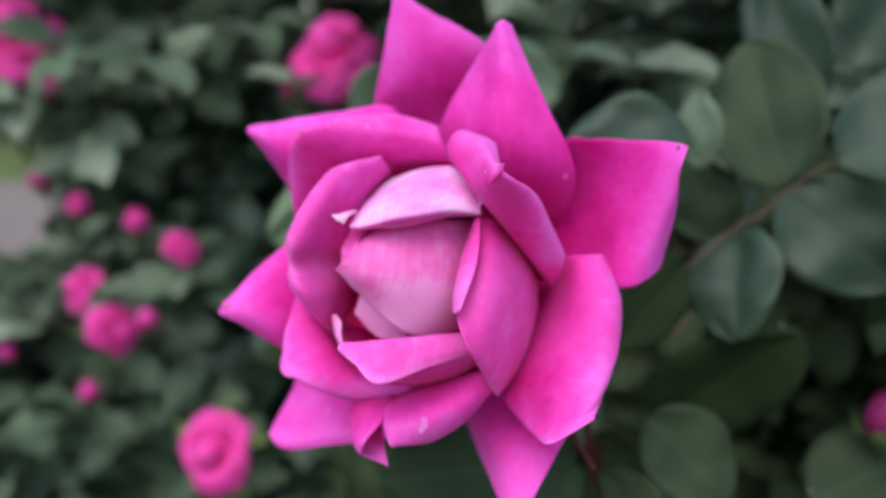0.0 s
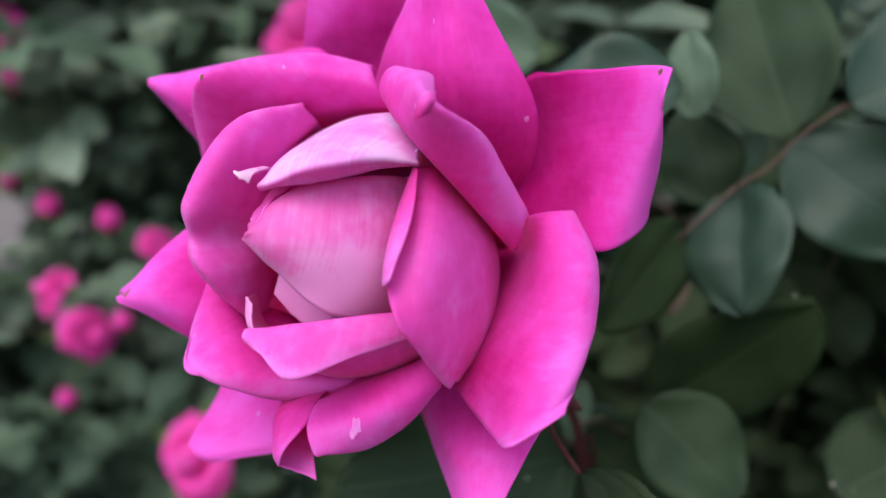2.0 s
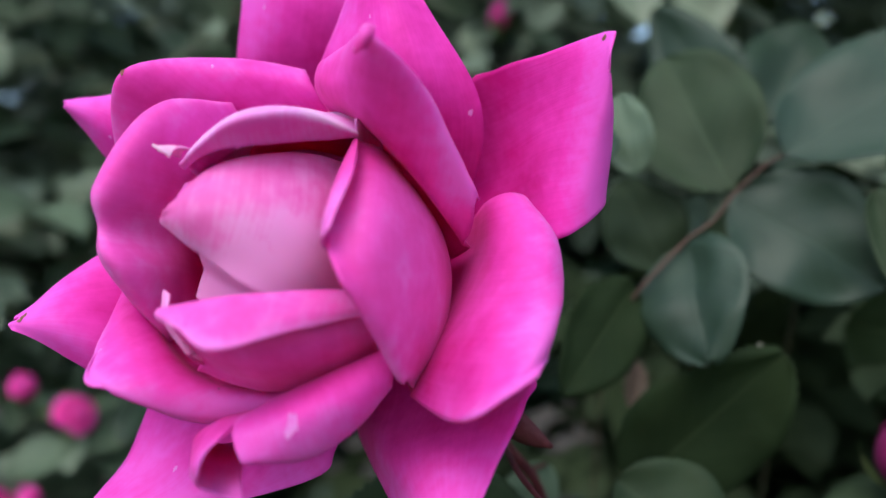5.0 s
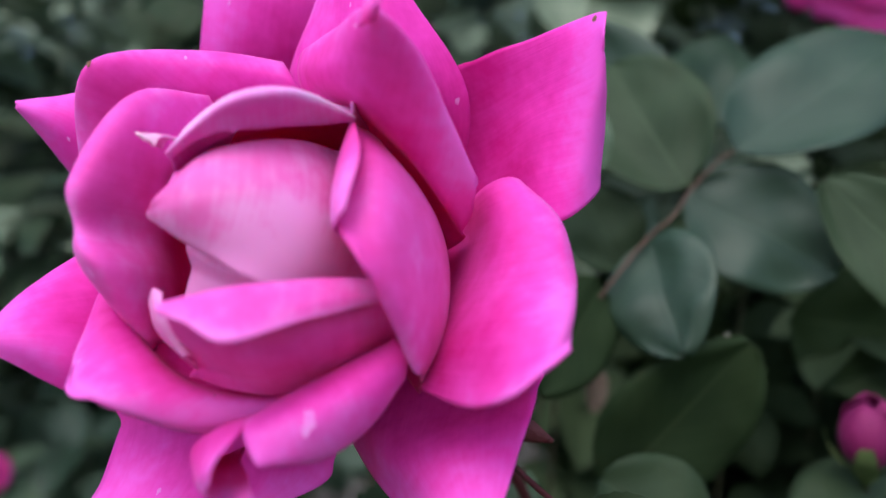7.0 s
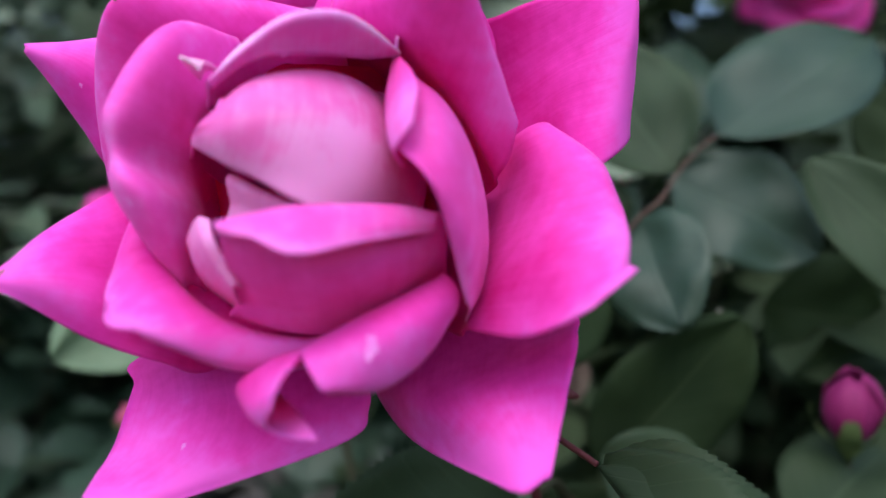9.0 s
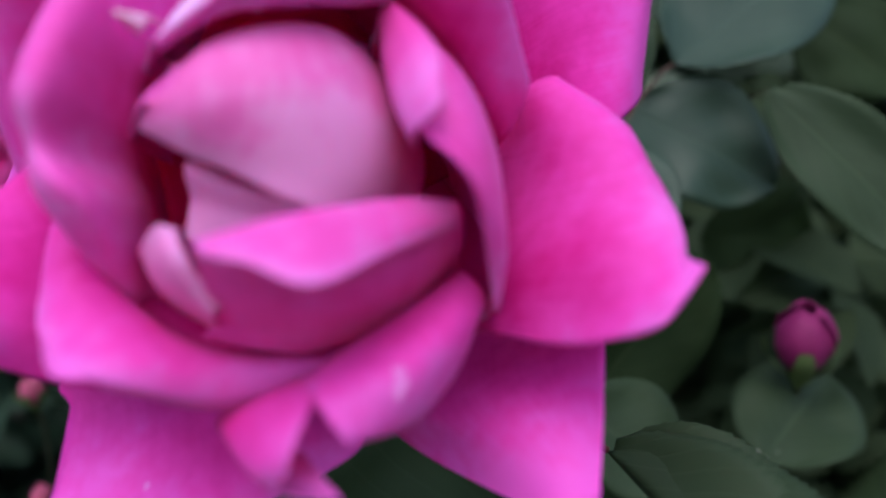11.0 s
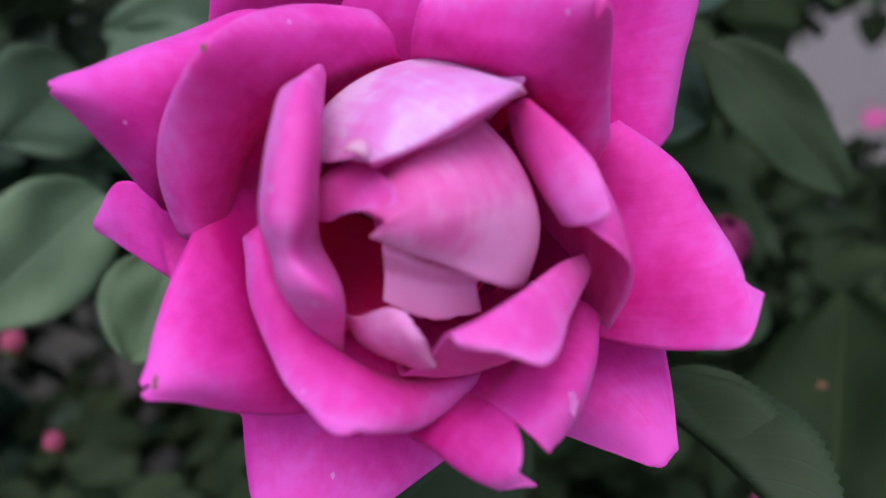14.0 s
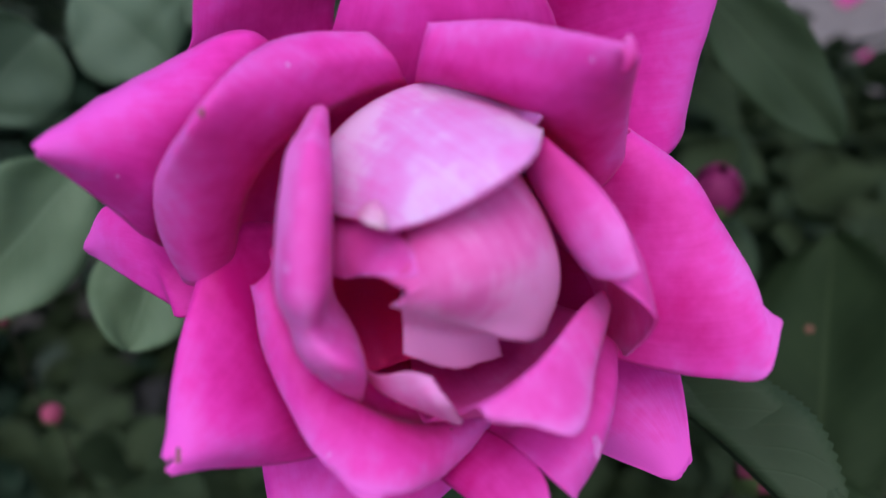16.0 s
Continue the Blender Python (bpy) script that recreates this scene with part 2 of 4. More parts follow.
def tube(path, radii, sides=8):
    """Vertices and faces of a round tube along a path."""
    path = np.asarray(path, float)
    tan = unit(np.gradient(path, axis=0))
    ref = np.array([0.3, 0.2, 0.93])
    a = unit(np.cross(tan, ref))
    b = np.cross(tan, a)
    ang = np.linspace(0, math.tau, sides, endpoint=False)
    r = np.asarray(radii, float).reshape(-1, 1, 1)
    v = path[:, None] + r * (a[:, None] * np.cos(ang)[None, :, None] + b[:, None] * np.sin(ang)[None, :, None])
    f = [(i * sides + j, i * sides + (j + 1) % sides, (i + 1) * sides + (j + 1) % sides, (i + 1) * sides + j)
         for i in range(len(path) - 1) for j in range(sides)]
    f += [tuple(range(sides))[::-1], tuple(range((len(path) - 1) * sides, len(path) * sides))]
    return v.reshape(-1, 3), f


# ---- the rose ----
HEIGHT = 0.9
FOOT = np.array((1.0, 4.5, -1.2))
FRONT = np.array((-2.0, -10.0, 2.5))
rose = new("rose_flower")
rose.location = (0, 0, HEIGHT)
rose.empty_display_size = 0.02
tagged(rose, "large open magenta-pink rose with curled pointed petals on a rose bush", "flower")


SURFACE = []
PETAL_LABEL = {"pale_lilac_petal": "pale lilac-pink inner petal", "bleached_petal_edge": "ragged bleached petal edge", "rose_heart_petal": "soft pink heart petal", "carmine_petal": "inner petal with bounced red light in its carmine"}


def petal(kind, *rows, material=PINK, foot=True, ruffle=0.03, thick=0.035, nu=34, nv=30, soften=6, bite=None):
    """A petal lofted over guide rows from its foot to its rim (centimetres from the bud's middle)."""
    guide = [np.array(r, float) for r in rows]
    if foot:
        first = guide[0]
        guide.insert(0, FOOT + 0.10 * (first - FOOT))
    guide = np.array(guide)
    g = spline(guide, nu)
    g = np.swapaxes(spline(np.swapaxes(g, 0, 1), nv), 0, 1)
    for _ in range(soften):
        g[1:-1, 1:-1] = 0.5 * g[1:-1, 1:-1] + 0.125 * (g[2:, 1:-1] + g[:-2, 1:-1] + g[1:-1, 2:] + g[1:-1, :-2])
    n = normals(g)
    u, v = np.meshgrid(np.linspace(0, 1, g.shape[1]), np.linspace(0, 1, g.shape[0]))
    seed = sum(map(ord, kind)) * 0.37
    wob = np.array([[noise.noise((p[0] * 1.1 + seed, p[1] * 1.1, p[2] * 1.1)) + 0.4 * noise.noise((p[0] * 3 + seed, p[1] * 3, p[2] * 3))
                     for p in row] for row in g])
    g = g + n * (wob * ruffle * 1.4 * v ** 2)[..., None]
    fray = np.array([noise.noise((s * 11 + seed, seed, 0.3)) for s in np.linspace(0, 1, g.shape[1])])
    out_dir = unit(g[-1] - g[-2])
    g[-1] += out_dir * (fray * 0.03)[:, None]
    if bite:
        at, width, rows_in = bite
        for j in range(g.shape[1]):
            depth = max(0.0, 1 - ((j / (g.shape[1] - 1) - at) / width) ** 2)
            for i in range(1, rows_in):
                g[-i, j] += (g[-rows_in, j] - g[-i, j]) * depth ** 0.5
    flat = g.reshape(-1, 3) / 100
    ob = mesh_object("petal", flat, grid_faces(g.shape[0], g.shape[1]), material, np.stack([u, v], -1).reshape(-1, 2))
    sol = ob.modifiers.new("thickness", "SOLIDIFY")
    sol.thickness, sol.offset = thick / 100, 0
    SURFACE.append((g.reshape(-1, 3), n.reshape(-1, 3), ob))
    return under(ob, rose, PETAL_LABEL.get(material.name, ""))


petal("back_top",
      [(-1.47, 5.20, 2.30), (-0.48, 5.16, 2.16), (1.00, 4.93, 2.46)],
      [(-1.29, 4.84, 3.29), (-0.45, 4.33, 3.71), (1.24, 4.33, 3.71)],
      [(-0.99, 4.38, 4.48), (-0.24, 3.98, 4.73), (1.35, 3.94, 4.60)],
      [(-0.73, 4.26, 5.78), (-0.60, 4.13, 5.86), (-0.40, 4.05, 5.59)], material=OUTER)
petal("top",
      [(0.10, 4.42, 1.70), (1.62, 3.21, 0.71), (2.84, 3.15, 0.46)],
      [(0.39, 3.66, 2.96), (1.69, 1.81, 2.45), (3.16, 1.99, 1.95)],
      [(0.93, 3.16, 3.98), (1.65, 1.87, 3.82), (2.43, 1.96, 3.58)],
      [(1.42, 2.29, 4.84), (1.55, 2.20, 5.06), (1.77, 2.34, 5.01)], material=OUTER)
petal("right",
      [(2.85, 3.10, 2.30), (2.80, 3.50, 1.30), (2.90, 3.30, 0.40), (3.10, 2.60, -0.45)],
      [(3.50, 2.25, 2.66), (3.55, 2.60, 1.60), (3.60, 2.45, 0.70), (3.60, 2.00, -0.32)],
      [(4.20, 1.55, 2.72), (4.20, 1.60, 1.90), (4.05, 1.55, 0.95), (3.88, 1.35, -0.30)],
      [(4.65, 1.00, 2.77), (4.72, 0.62, 2.00), (4.50, 0.75, 0.95), (4.28, 0.98, -0.18)],
      [(4.90, 0.62, 2.77), (4.84, 0.38, 2.12), (4.95, 0.85, 1.20), (4.80, 1.08, 0.18)],
      [(5.00, 0.46, 2.74), (4.82, 0.33, 2.18), (5.10, 1.30, 1.35), (5.06, 1.75, 0.48)], nv=40, material=OUTER)
petal("right_low",
      [(2.55, 3.20, 0.10), (2.45, 2.90, -0.50), (2.20, 2.30, -1.20), (1.80, 1.70, -1.90), (1.60, 1.30, -2.40)],
      [(2.86, 2.20, 0.15), (2.80, 1.85, -0.45), (2.45, 1.25, -1.15), (1.95, 0.65, -1.80), (1.60, 0.40, -2.35)],
      [(3.02, 1.25, 0.40), (2.98, 0.45, -0.35), (2.72, -0.10, -1.05), (2.35, -0.70, -1.65), (1.95, -0.50, -2.48)],
      [(3.32, 0.95, 0.50), (3.48, -0.02, -0.32), (3.25, -0.60, -1.00), (2.80, -1.25, -1.60), (2.12, -1.30, -2.35)],
      [(3.64, 1.25, 0.42), (3.90, 0.42, -0.20), (3.76, -0.20, -0.85), (3.30, -1.15, -1.50), (2.31, -1.90, -2.14)],
      [(3.72, 1.90, 0.15), (3.96, 1.10, -0.50), (3.86, 0.30, -1.05), (3.40, -0.80, -1.68), (3.08, -1.67, -1.79)], nv=44, nu=44)
petal("bottom",
      [(0.73, 3.27, -2.57), (2.08, 2.35, -2.52), (3.43, 1.63, -2.31)],
      [(0.67, 2.76, -3.32), (1.57, 1.05, -3.30), (3.28, 0.60, -2.64)],
      [(1.01, 1.95, -4.01), (1.67, -0.01, -3.76), (2.64, -0.21, -3.33)],
      [(1.59, -0.56, -4.31), (1.73, -0.72, -4.31), (2.07, -0.74, -4.15)], material=OUTER)
petal("bottom_left",
      [(-2.80, 3.83, -2.22), (-1.40, 3.35, -2.29), (0.48, 2.28, -2.78)],
      [(-3.01, 3.39, -2.70), (-1.55, 2.19, -3.12), (0.34, 1.66, -3.35)],
      [(-3.34, 2.86, -3.52), (-1.93, 1.72, -3.70), (-0.17, 1.54, -3.78)],
      [(-3.59, 1.72, -3.89), (-3.39, 1.60, -4.14), (-3.09, 1.58, -4.24)], material=OUTER)
petal("left",
      [(-1.90, 4.00, 0.50), (-2.15, 3.45, 0.85), (-2.30, 2.80, -0.70), (-2.00, 2.40, -1.60), (-1.60, 2.50, -2.50)],
      [(-2.65, 3.75, 0.05), (-2.92, 3.20, 0.40), (-3.00, 2.35, -0.60), (-2.80, 1.90, -1.40), (-2.48, 1.95, -2.27)],
      [(-3.42, 3.05, -0.35), (-3.72, 2.50, -0.16), (-3.70, 1.85, -0.60), (-3.60, 1.60, -1.10), (-3.35, 1.88, -1.80)],
      [(-4.02, 2.40, -0.80), (-4.22, 2.00, -0.67), (-4.22, 1.70, -0.80), (-4.20, 1.60, -0.95), (-4.05, 1.68, -1.22)],
      [(-4.36, 1.95, -0.88), (-4.42, 1.76, -0.82), (-4.38, 1.67, -0.87), (-4.46, 1.64, -0.91), (-4.42, 1.60, -1.00)], bite=(0.5, 0.1, 4), nv=44, material=OUTER)
petal("upper_left",
      [(-2.50, 4.70, 0.35), (-2.20, 4.30, 1.20), (-1.40, 4.10, 2.00), (-0.40, 4.00, 2.50)],
      [(-3.10, 4.25, 0.90), (-2.70, 3.55, 1.70), (-1.80, 3.40, 2.50), (-0.62, 3.90, 3.05)],
      [(-3.40, 4.05, 1.52), (-3.15, 3.35, 2.15), (-2.40, 3.40, 2.80), (-1.00, 4.05, 3.25)],
      [(-3.75, 3.72, 2.20), (-3.62, 3.35, 2.55), (-3.10, 3.60, 2.92), (-1.90, 4.30, 3.12)],
      [(-4.00, 3.52, 2.66), (-4.03, 3.44, 2.76), (-3.95, 3.56, 2.82), (-3.00, 4.20, 2.95)], material=OUTER)
petal("upper_left_inner",
      [(-2.00, 3.80, -0.10), (-1.50, 3.80, 0.90), (-0.70, 3.60, 1.50), (0.20, 3.30, 1.70), (0.90, 3.00, 1.70)],
      [(-2.50, 3.35, 0.10), (-2.10, 2.90, 1.30), (-1.40, 2.55, 2.00), (-0.30, 2.55, 2.25), (0.60, 2.50, 2.20)],
      [(-2.85, 3.25, 0.30), (-2.80, 2.55, 1.60), (-2.20, 1.95, 2.55), (-0.95, 2.15, 2.88), (0.40, 2.30, 2.58)],
      [(-3.02, 3.55, 0.35), (-3.08, 3.20, 1.50), (-2.57, 1.76, 2.84), (-1.05, 2.55, 3.18), (0.28, 2.55, 2.90)],
      [(-2.90, 4.05, 0.45), (-2.95, 3.70, 1.60), (-2.48, 2.05, 2.84), (-0.95, 3.10, 3.10), (0.30, 3.00, 2.85)], nv=40, nu=40)
petal("curled_upper",
      [(0.90, 2.90, 1.60), (1.40, 2.50, 1.40), (1.90, 2.20, 0.90), (2.40, 2.00, 0.30), (2.65, 2.10, -0.40)],
      [(0.52, 1.95, 2.35), (0.80, 0.90, 2.06), (1.18, 0.40, 1.66), (1.88, 0.50, 0.80), (2.60, 1.20, -0.22)],
      [(0.54, 1.70, 2.72), (0.92, 0.45, 2.45), (1.22, -0.50, 2.12), (1.98, -0.10, 1.35), (2.72, 0.85, 0.05)],
      [(0.72, 1.78, 2.90), (1.08, 0.60, 2.80), (1.38, -0.96, 2.52), (2.04, -0.38, 1.86), (2.76, 0.58, 0.45)],
      [(0.95, 2.10, 2.86), (1.38, 1.00, 2.78), (1.50, -0.60, 2.40), (2.22, 0.05, 1.78), (2.86, 1.05, 0.42)], nv=44, nu=40)
petal("ring_left",
      [(-0.65, 3.40, 1.50), (-1.20, 3.20, 1.00), (-1.40, 3.00, 0.10), (-1.42, 2.85, -0.35), (-1.45, 2.70, -0.80), (-1.60, 2.40, -1.60)],
      [(-0.75, 2.50, 2.00), (-1.25, 1.85, 1.55), (-1.62, 1.60, 0.70), (-1.70, 1.68, 0.12), (-1.68, 1.50, -0.40), (-1.75, 1.80, -1.35)],
      [(-0.86, 2.10, 2.24), (-1.60, 0.95, 1.92), (-2.28, 0.40, 0.95), (-2.46, 0.60, 0.36), (-2.22, 0.30, -0.20), (-1.92, 1.30, -1.28)],
      [(-0.90, 2.10, 2.34), (-1.78, 0.95, 2.20), (-2.62, 0.52, 1.08), (-2.64, 0.66, 0.46), (-2.62, 0.60, -0.10), (-1.99, 1.32, -1.36)],
      [(-0.92, 2.35, 2.30), (-1.88, 1.35, 2.12), (-2.62, 0.95, 1.02), (-2.62, 1.02, 0.42), (-2.62, 0.98, -0.15), (-2.00, 1.55, -1.36)], nv=44, nu=40, material=CORE)
petal("ring_low",
      [(-1.70, 2.90, 0.50), (-1.95, 2.40, -0.20), (-2.00, 2.00, -0.90), (-1.50, 1.80, -1.80), (-0.70, 1.70, -2.25), (0.30, 1.70, -2.25)],
      [(-2.05, 2.60, 0.45), (-2.30, 1.90, -0.20), (-2.30, 1.20, -0.85), (-1.70, 0.75, -1.65), (-0.90, 0.85, -2.10), (0.10, 1.10, -2.25)],
      [(-2.25, 2.45, 0.40), (-2.58, 1.75, -0.30), (-2.66, 0.95, -1.05), (-2.05, 0.22, -1.62), (-1.15, 0.40, -2.10), (0.00, 0.80, -2.32)],
      [(-2.40, 2.55, 0.30), (-2.76, 1.90, -0.55), (-2.91, 0.90, -1.32), (-2.42, -0.02, -1.74), (-1.40, 0.28, -2.30), (-0.05, 0.80, -2.48)],
      [(-2.35, 2.80, 0.20), (-2.68, 2.20, -0.70), (-2.86, 0.24, -1.57), (-2.38, 0.06, -1.86), (-1.40, 0.42, -2.46), (-0.10, 0.95, -2.58)], nv=44, nu=40)
petal("low",
      [(1.50, 0.90, -1.85), (0.90, 0.80, -2.00), (0.20, 0.75, -2.20), (-0.55, 0.75, -2.42)],
      [(1.26, 0.10, -1.55), (0.60, 0.00, -1.78), (-0.15, -0.10, -2.03), (-0.66, -0.05, -2.26)],
      [(1.36, -0.20, -1.80), (0.75, -0.62, -1.98), (0.05, -0.90, -2.18), (-0.72, -0.80, -2.32)],
      [(1.33, -0.05, -2.08), (0.82, -0.42, -2.50), (0.15, -0.75, -2.74), (-0.57, -1.08, -2.66)],
      [(1.30, 0.35, -2.20), (0.82, 0.05, -2.60), (0.20, -0.25, -2.82), (-0.45, -0.70, -2.76)], nv=36)
petal("low_lobe",
      [(-0.60, 0.75, -2.42), (-1.00, 0.75, -2.50), (-1.45, 0.85, -2.65), (-1.30, 1.10, -2.95), (-0.90, 1.20, -2.90)],
      [(-0.66, -0.05, -2.26), (-1.05, 0.00, -2.34), (-1.46, 0.20, -2.62), (-1.30, 0.45, -2.88), (-0.90, 0.40, -2.90)],
      [(-0.75, -0.72, -2.31), (-1.10, -0.55, -2.46), (-1.42, -0.15, -2.78), (-1.20, 0.05, -2.98), (-0.80, 0.00, -2.98)],
      [(-1.00, -1.08, -2.48), (-1.20, -0.95, -2.66), (-1.32, -0.55, -2.92), (-1.10, -0.30, -3.08), (-0.75, -0.40, -3.06)],
      [(-1.14, -1.05, -2.78), (-1.20, -0.90, -2.90), (-1.18, -0.70, -3.04), (-0.95, -0.62, -3.20), (-0.65, -0.78, -3.25)], foot=False, nv=36)
petal("cup_flap",
      [(-1.30, 1.10, -1.75), (-0.75, 1.10, -2.00), (-0.20, 1.10, -2.12), (0.60, 1.10, -2.00), (1.45, 1.10, -1.60)],
      [(-1.30, 0.40, -1.52), (-0.85, 0.20, -1.75), (-0.25, 0.10, -1.90), (0.60, 0.15, -1.78), (1.40, 0.35, -1.40)],
      [(-1.42, -0.25, -1.10), (-1.00, -0.50, -1.25), (-0.35, -0.62, -1.40), (0.60, -0.45, -1.25), (1.32, -0.05, -1.02)],
      [(-1.47, -0.72, -0.72), (-1.06, -0.84, -0.66), (-0.46, -0.80, -0.61), (0.50, -0.45, -0.66), (1.24, -0.20, -0.80)],
      [(-1.50, -0.94, -0.74), (-1.20, -1.10, -0.80), (-0.68, -1.24, -0.90), (0.40, -0.78, -0.88), (1.15, -0.38, -0.92)],
      [(-1.48, -0.94, -0.82), (-1.15, -1.24, -0.94), (-0.70, -1.53, -1.20), (0.32, -0.88, -1.08), (1.12, -0.38, -1.02)], nv=44, nu=44, soften=3, material=CORE)
petal("side_flap",
      [(-1.85, 1.30, -0.80), (-1.70, 1.10, -1.30), (-1.20, 1.00, -1.80)],
      [(-1.86, 0.75, -0.72), (-1.76, 0.62, -1.10), (-1.32, 0.32, -1.58)],
      [(-1.70, 0.20, -0.52), (-1.66, -0.05, -0.90), (-1.36, -0.08, -1.40)],
      [(-1.58, -0.05, -0.56), (-1.52, -0.25, -0.90), (-1.29, 0.02, -1.42)]
      , material=HEART, foot=False)
petal("bud_outer",
      [(1.08, 0.50, 1.40), (1.50, 1.05, 1.25), (1.85, 1.90, 0.75), (1.87, 3.00, 0.30)],
      [(0.80, 0.00, 0.80), (1.50, -0.05, 0.78), (2.25, 1.30, 0.15), (2.40, 2.80, -0.45)],
      [(0.64, -0.80, 0.05), (1.35, -0.85, 0.00), (2.32, 1.00, -0.60), (2.42, 2.60, -1.25)],
      [(0.80, -1.40, -0.42), (1.35, -0.95, -0.75), (2.10, 0.60, -1.35), (2.20, 2.00, -1.95)],
      [(0.98, -1.25, -0.85), (1.45, -0.72, -1.35), (1.85, 0.35, -1.80), (1.90, 1.30, -2.20)],
      [(1.40, -0.30, -1.94), (1.48, -0.22, -2.04), (1.55, -0.05, -2.03), (1.62, 0.50, -2.25)], foot=False, material=CORE, soften=16)
petal("bud_strip",
      [(1.05, 0.70, 1.30), (1.04, 0.55, 1.36), (1.08, 0.40, 1.40), (1.12, 0.28, 1.38)],
      [(0.95, 0.50, 0.75), (0.80, 0.05, 0.80), (0.90, -0.25, 0.95), (1.08, -0.35, 1.00)],
      [(0.85, 0.00, 0.20), (0.65, -0.45, 0.30), (0.75, -0.85, 0.48), (0.96, -0.95, 0.62)],
      [(0.80, -0.40, -0.20), (0.61, -0.85, -0.08), (0.63, -1.22, 0.02), (0.72, -1.36, 0.14)]
      , foot=False, material=CORE)
petal("hood",
      [(-0.98, 2.40, 1.30), (-0.60, 2.80, 1.55), (0.10, 2.90, 1.75), (0.90, 2.60, 1.85), (1.50, 1.90, 1.65), (1.10, 0.60, 1.50)],
      [(-1.40, 1.70, 1.15), (-0.90, 1.95, 1.62), (-0.05, 1.80, 2.00), (0.62, 1.50, 1.96), (1.05, 1.00, 1.74), (1.11, 0.46, 1.50)],
      [(-1.40, 0.95, 1.22), (-1.00, 0.60, 1.62), (-0.38, 0.45, 1.90), (0.30, 0.40, 1.90), (0.85, 0.48, 1.70), (1.13, 0.41, 1.48)],
      [(-1.38, 0.42, 1.22), (-1.02, -0.16, 1.38), (-0.46, -0.62, 1.64), (0.12, -0.60, 1.70), (0.58, -0.22, 1.66), (1.14, 0.37, 1.47)],
      [(-1.32, 0.44, 1.16), (-1.00, 0.02, 1.26), (-0.52, -0.22, 1.34), (0.08, 0.05, 1.38), (0.58, 0.38, 1.42), (1.12, 0.42, 1.44)], material=PALE, nv=48, nu=40, soften=4)
petal("bud_heart",
      [(-1.35, 0.90, 0.50), (-0.80, 0.80, 0.98), (0.00, 0.90, 1.12), (0.70, 1.30, 1.06), (1.50, 2.20, 0.70)],
      [(-1.52, 0.05, 0.57), (-0.85, -0.20, 0.97), (-0.10, -0.05, 1.10), (0.62, 0.55, 1.06), (1.45, 1.50, 0.70)],
      [(-1.62, 0.12, 0.48), (-0.92, -0.48, 0.55), (-0.10, -0.50, 0.60), (0.62, 0.02, 0.50), (1.48, 1.15, 0.15)],
      [(-1.64, 0.18, 0.44), (-1.02, -0.35, 0.22), (-0.32, -0.55, 0.00), (0.45, -0.28, -0.15), (1.38, 0.95, -0.40)],
      [(-1.64, 0.27, 0.40), (-1.14, -0.05, -0.02), (-0.55, -0.38, -0.50), (0.12, -0.20, -0.85), (1.10, 0.80, -0.95)], material=HEART, nv=40, nu=36)
petal("heart_upper",
      [(-1.09, 1.17, 0.15), (-0.33, 1.05, 0.30), (0.47, 1.22, 0.37), (1.04, 2.01, 0.25)],
      [(-1.23, 1.01, 0.70), (-0.35, 0.75, 0.92), (0.47, 0.85, 1.00), (1.02, 1.23, 0.95)],
      [(-1.27, 1.35, 1.00), (-0.36, 1.00, 1.17), (0.47, 0.90, 1.22), (1.01, 1.12, 1.12)], material=CORE, foot=False, nu=18, nv=24)
petal("heart_low",
      [(-1.10, 1.00, 0.05), (-0.70, 0.60, -0.28), (-0.20, 0.40, -0.58)],
      [(-1.28, 0.85, -0.32), (-0.90, 0.48, -0.55), (-0.35, 0.18, -0.75)],
      [(-1.42, 0.80, -0.68), (-0.95, 0.50, -1.05), (-0.30, 0.25, -1.15)], material=HEART, nv=28)
petal("tip_fold",
      [(1.18, -1.00, 2.28), (1.27, -1.04, 2.31), (1.36, -0.98, 2.36)],
      [(1.24, -1.02, 2.46), (1.34, -1.09, 2.48), (1.45, -1.00, 2.52)],
      [(1.30, -0.96, 2.60), (1.38, -1.00, 2.63), (1.47, -0.90, 2.62)], material=CORE, foot=False, nu=12, nv=12)
petal("small_inner",
      [(-1.53, 2.18, 0.33), (-1.34, 2.25, 0.59), (-1.14, 2.16, 0.84), (-0.73, 1.86, 0.90)],
      [(-1.70, 1.28, 0.45), (-1.60, 1.03, 0.70), (-1.36, 0.93, 0.90), (-1.07, 0.80, 1.01)],
      [(-1.64, 0.85, 0.61), (-1.56, 0.40, 0.68), (-1.37, 0.01, 0.73), (-1.26, 0.16, 0.93)], material=CORE)
petal("back_left",
      [(-2.41, 4.94, 0.18), (-2.51, 5.12, -0.33), (-2.77, 4.70, -0.74)],
      [(-2.78, 5.73, 0.79), (-2.94, 5.74, 0.23), (-3.02, 5.35, -0.64)],
      [(-3.14, 6.40, 0.95), (-3.30, 6.24, 0.38), (-3.37, 6.25, -0.17)],
      [(-3.61, 6.87, 0.39), (-3.66, 6.92, 0.27), (-3.62, 6.96, 0.14)], material=OUTER)
petal("inner_wall",
      [(-0.75, 2.60, 1.25), (-0.45, 2.66, 1.50), (0.27, 2.67, 1.58), (1.45, 2.40, 1.14)],
      [(-0.72, 2.30, 1.45), (-0.42, 2.30, 1.62), (0.27, 2.25, 1.75), (1.45, 2.17, 1.47)],
      [(-0.70, 2.30, 1.55), (-0.40, 2.19, 1.90), (0.27, 2.13, 1.89), (1.39, 2.10, 1.79)], material=RED, foot=False, nu=14, nv=14)
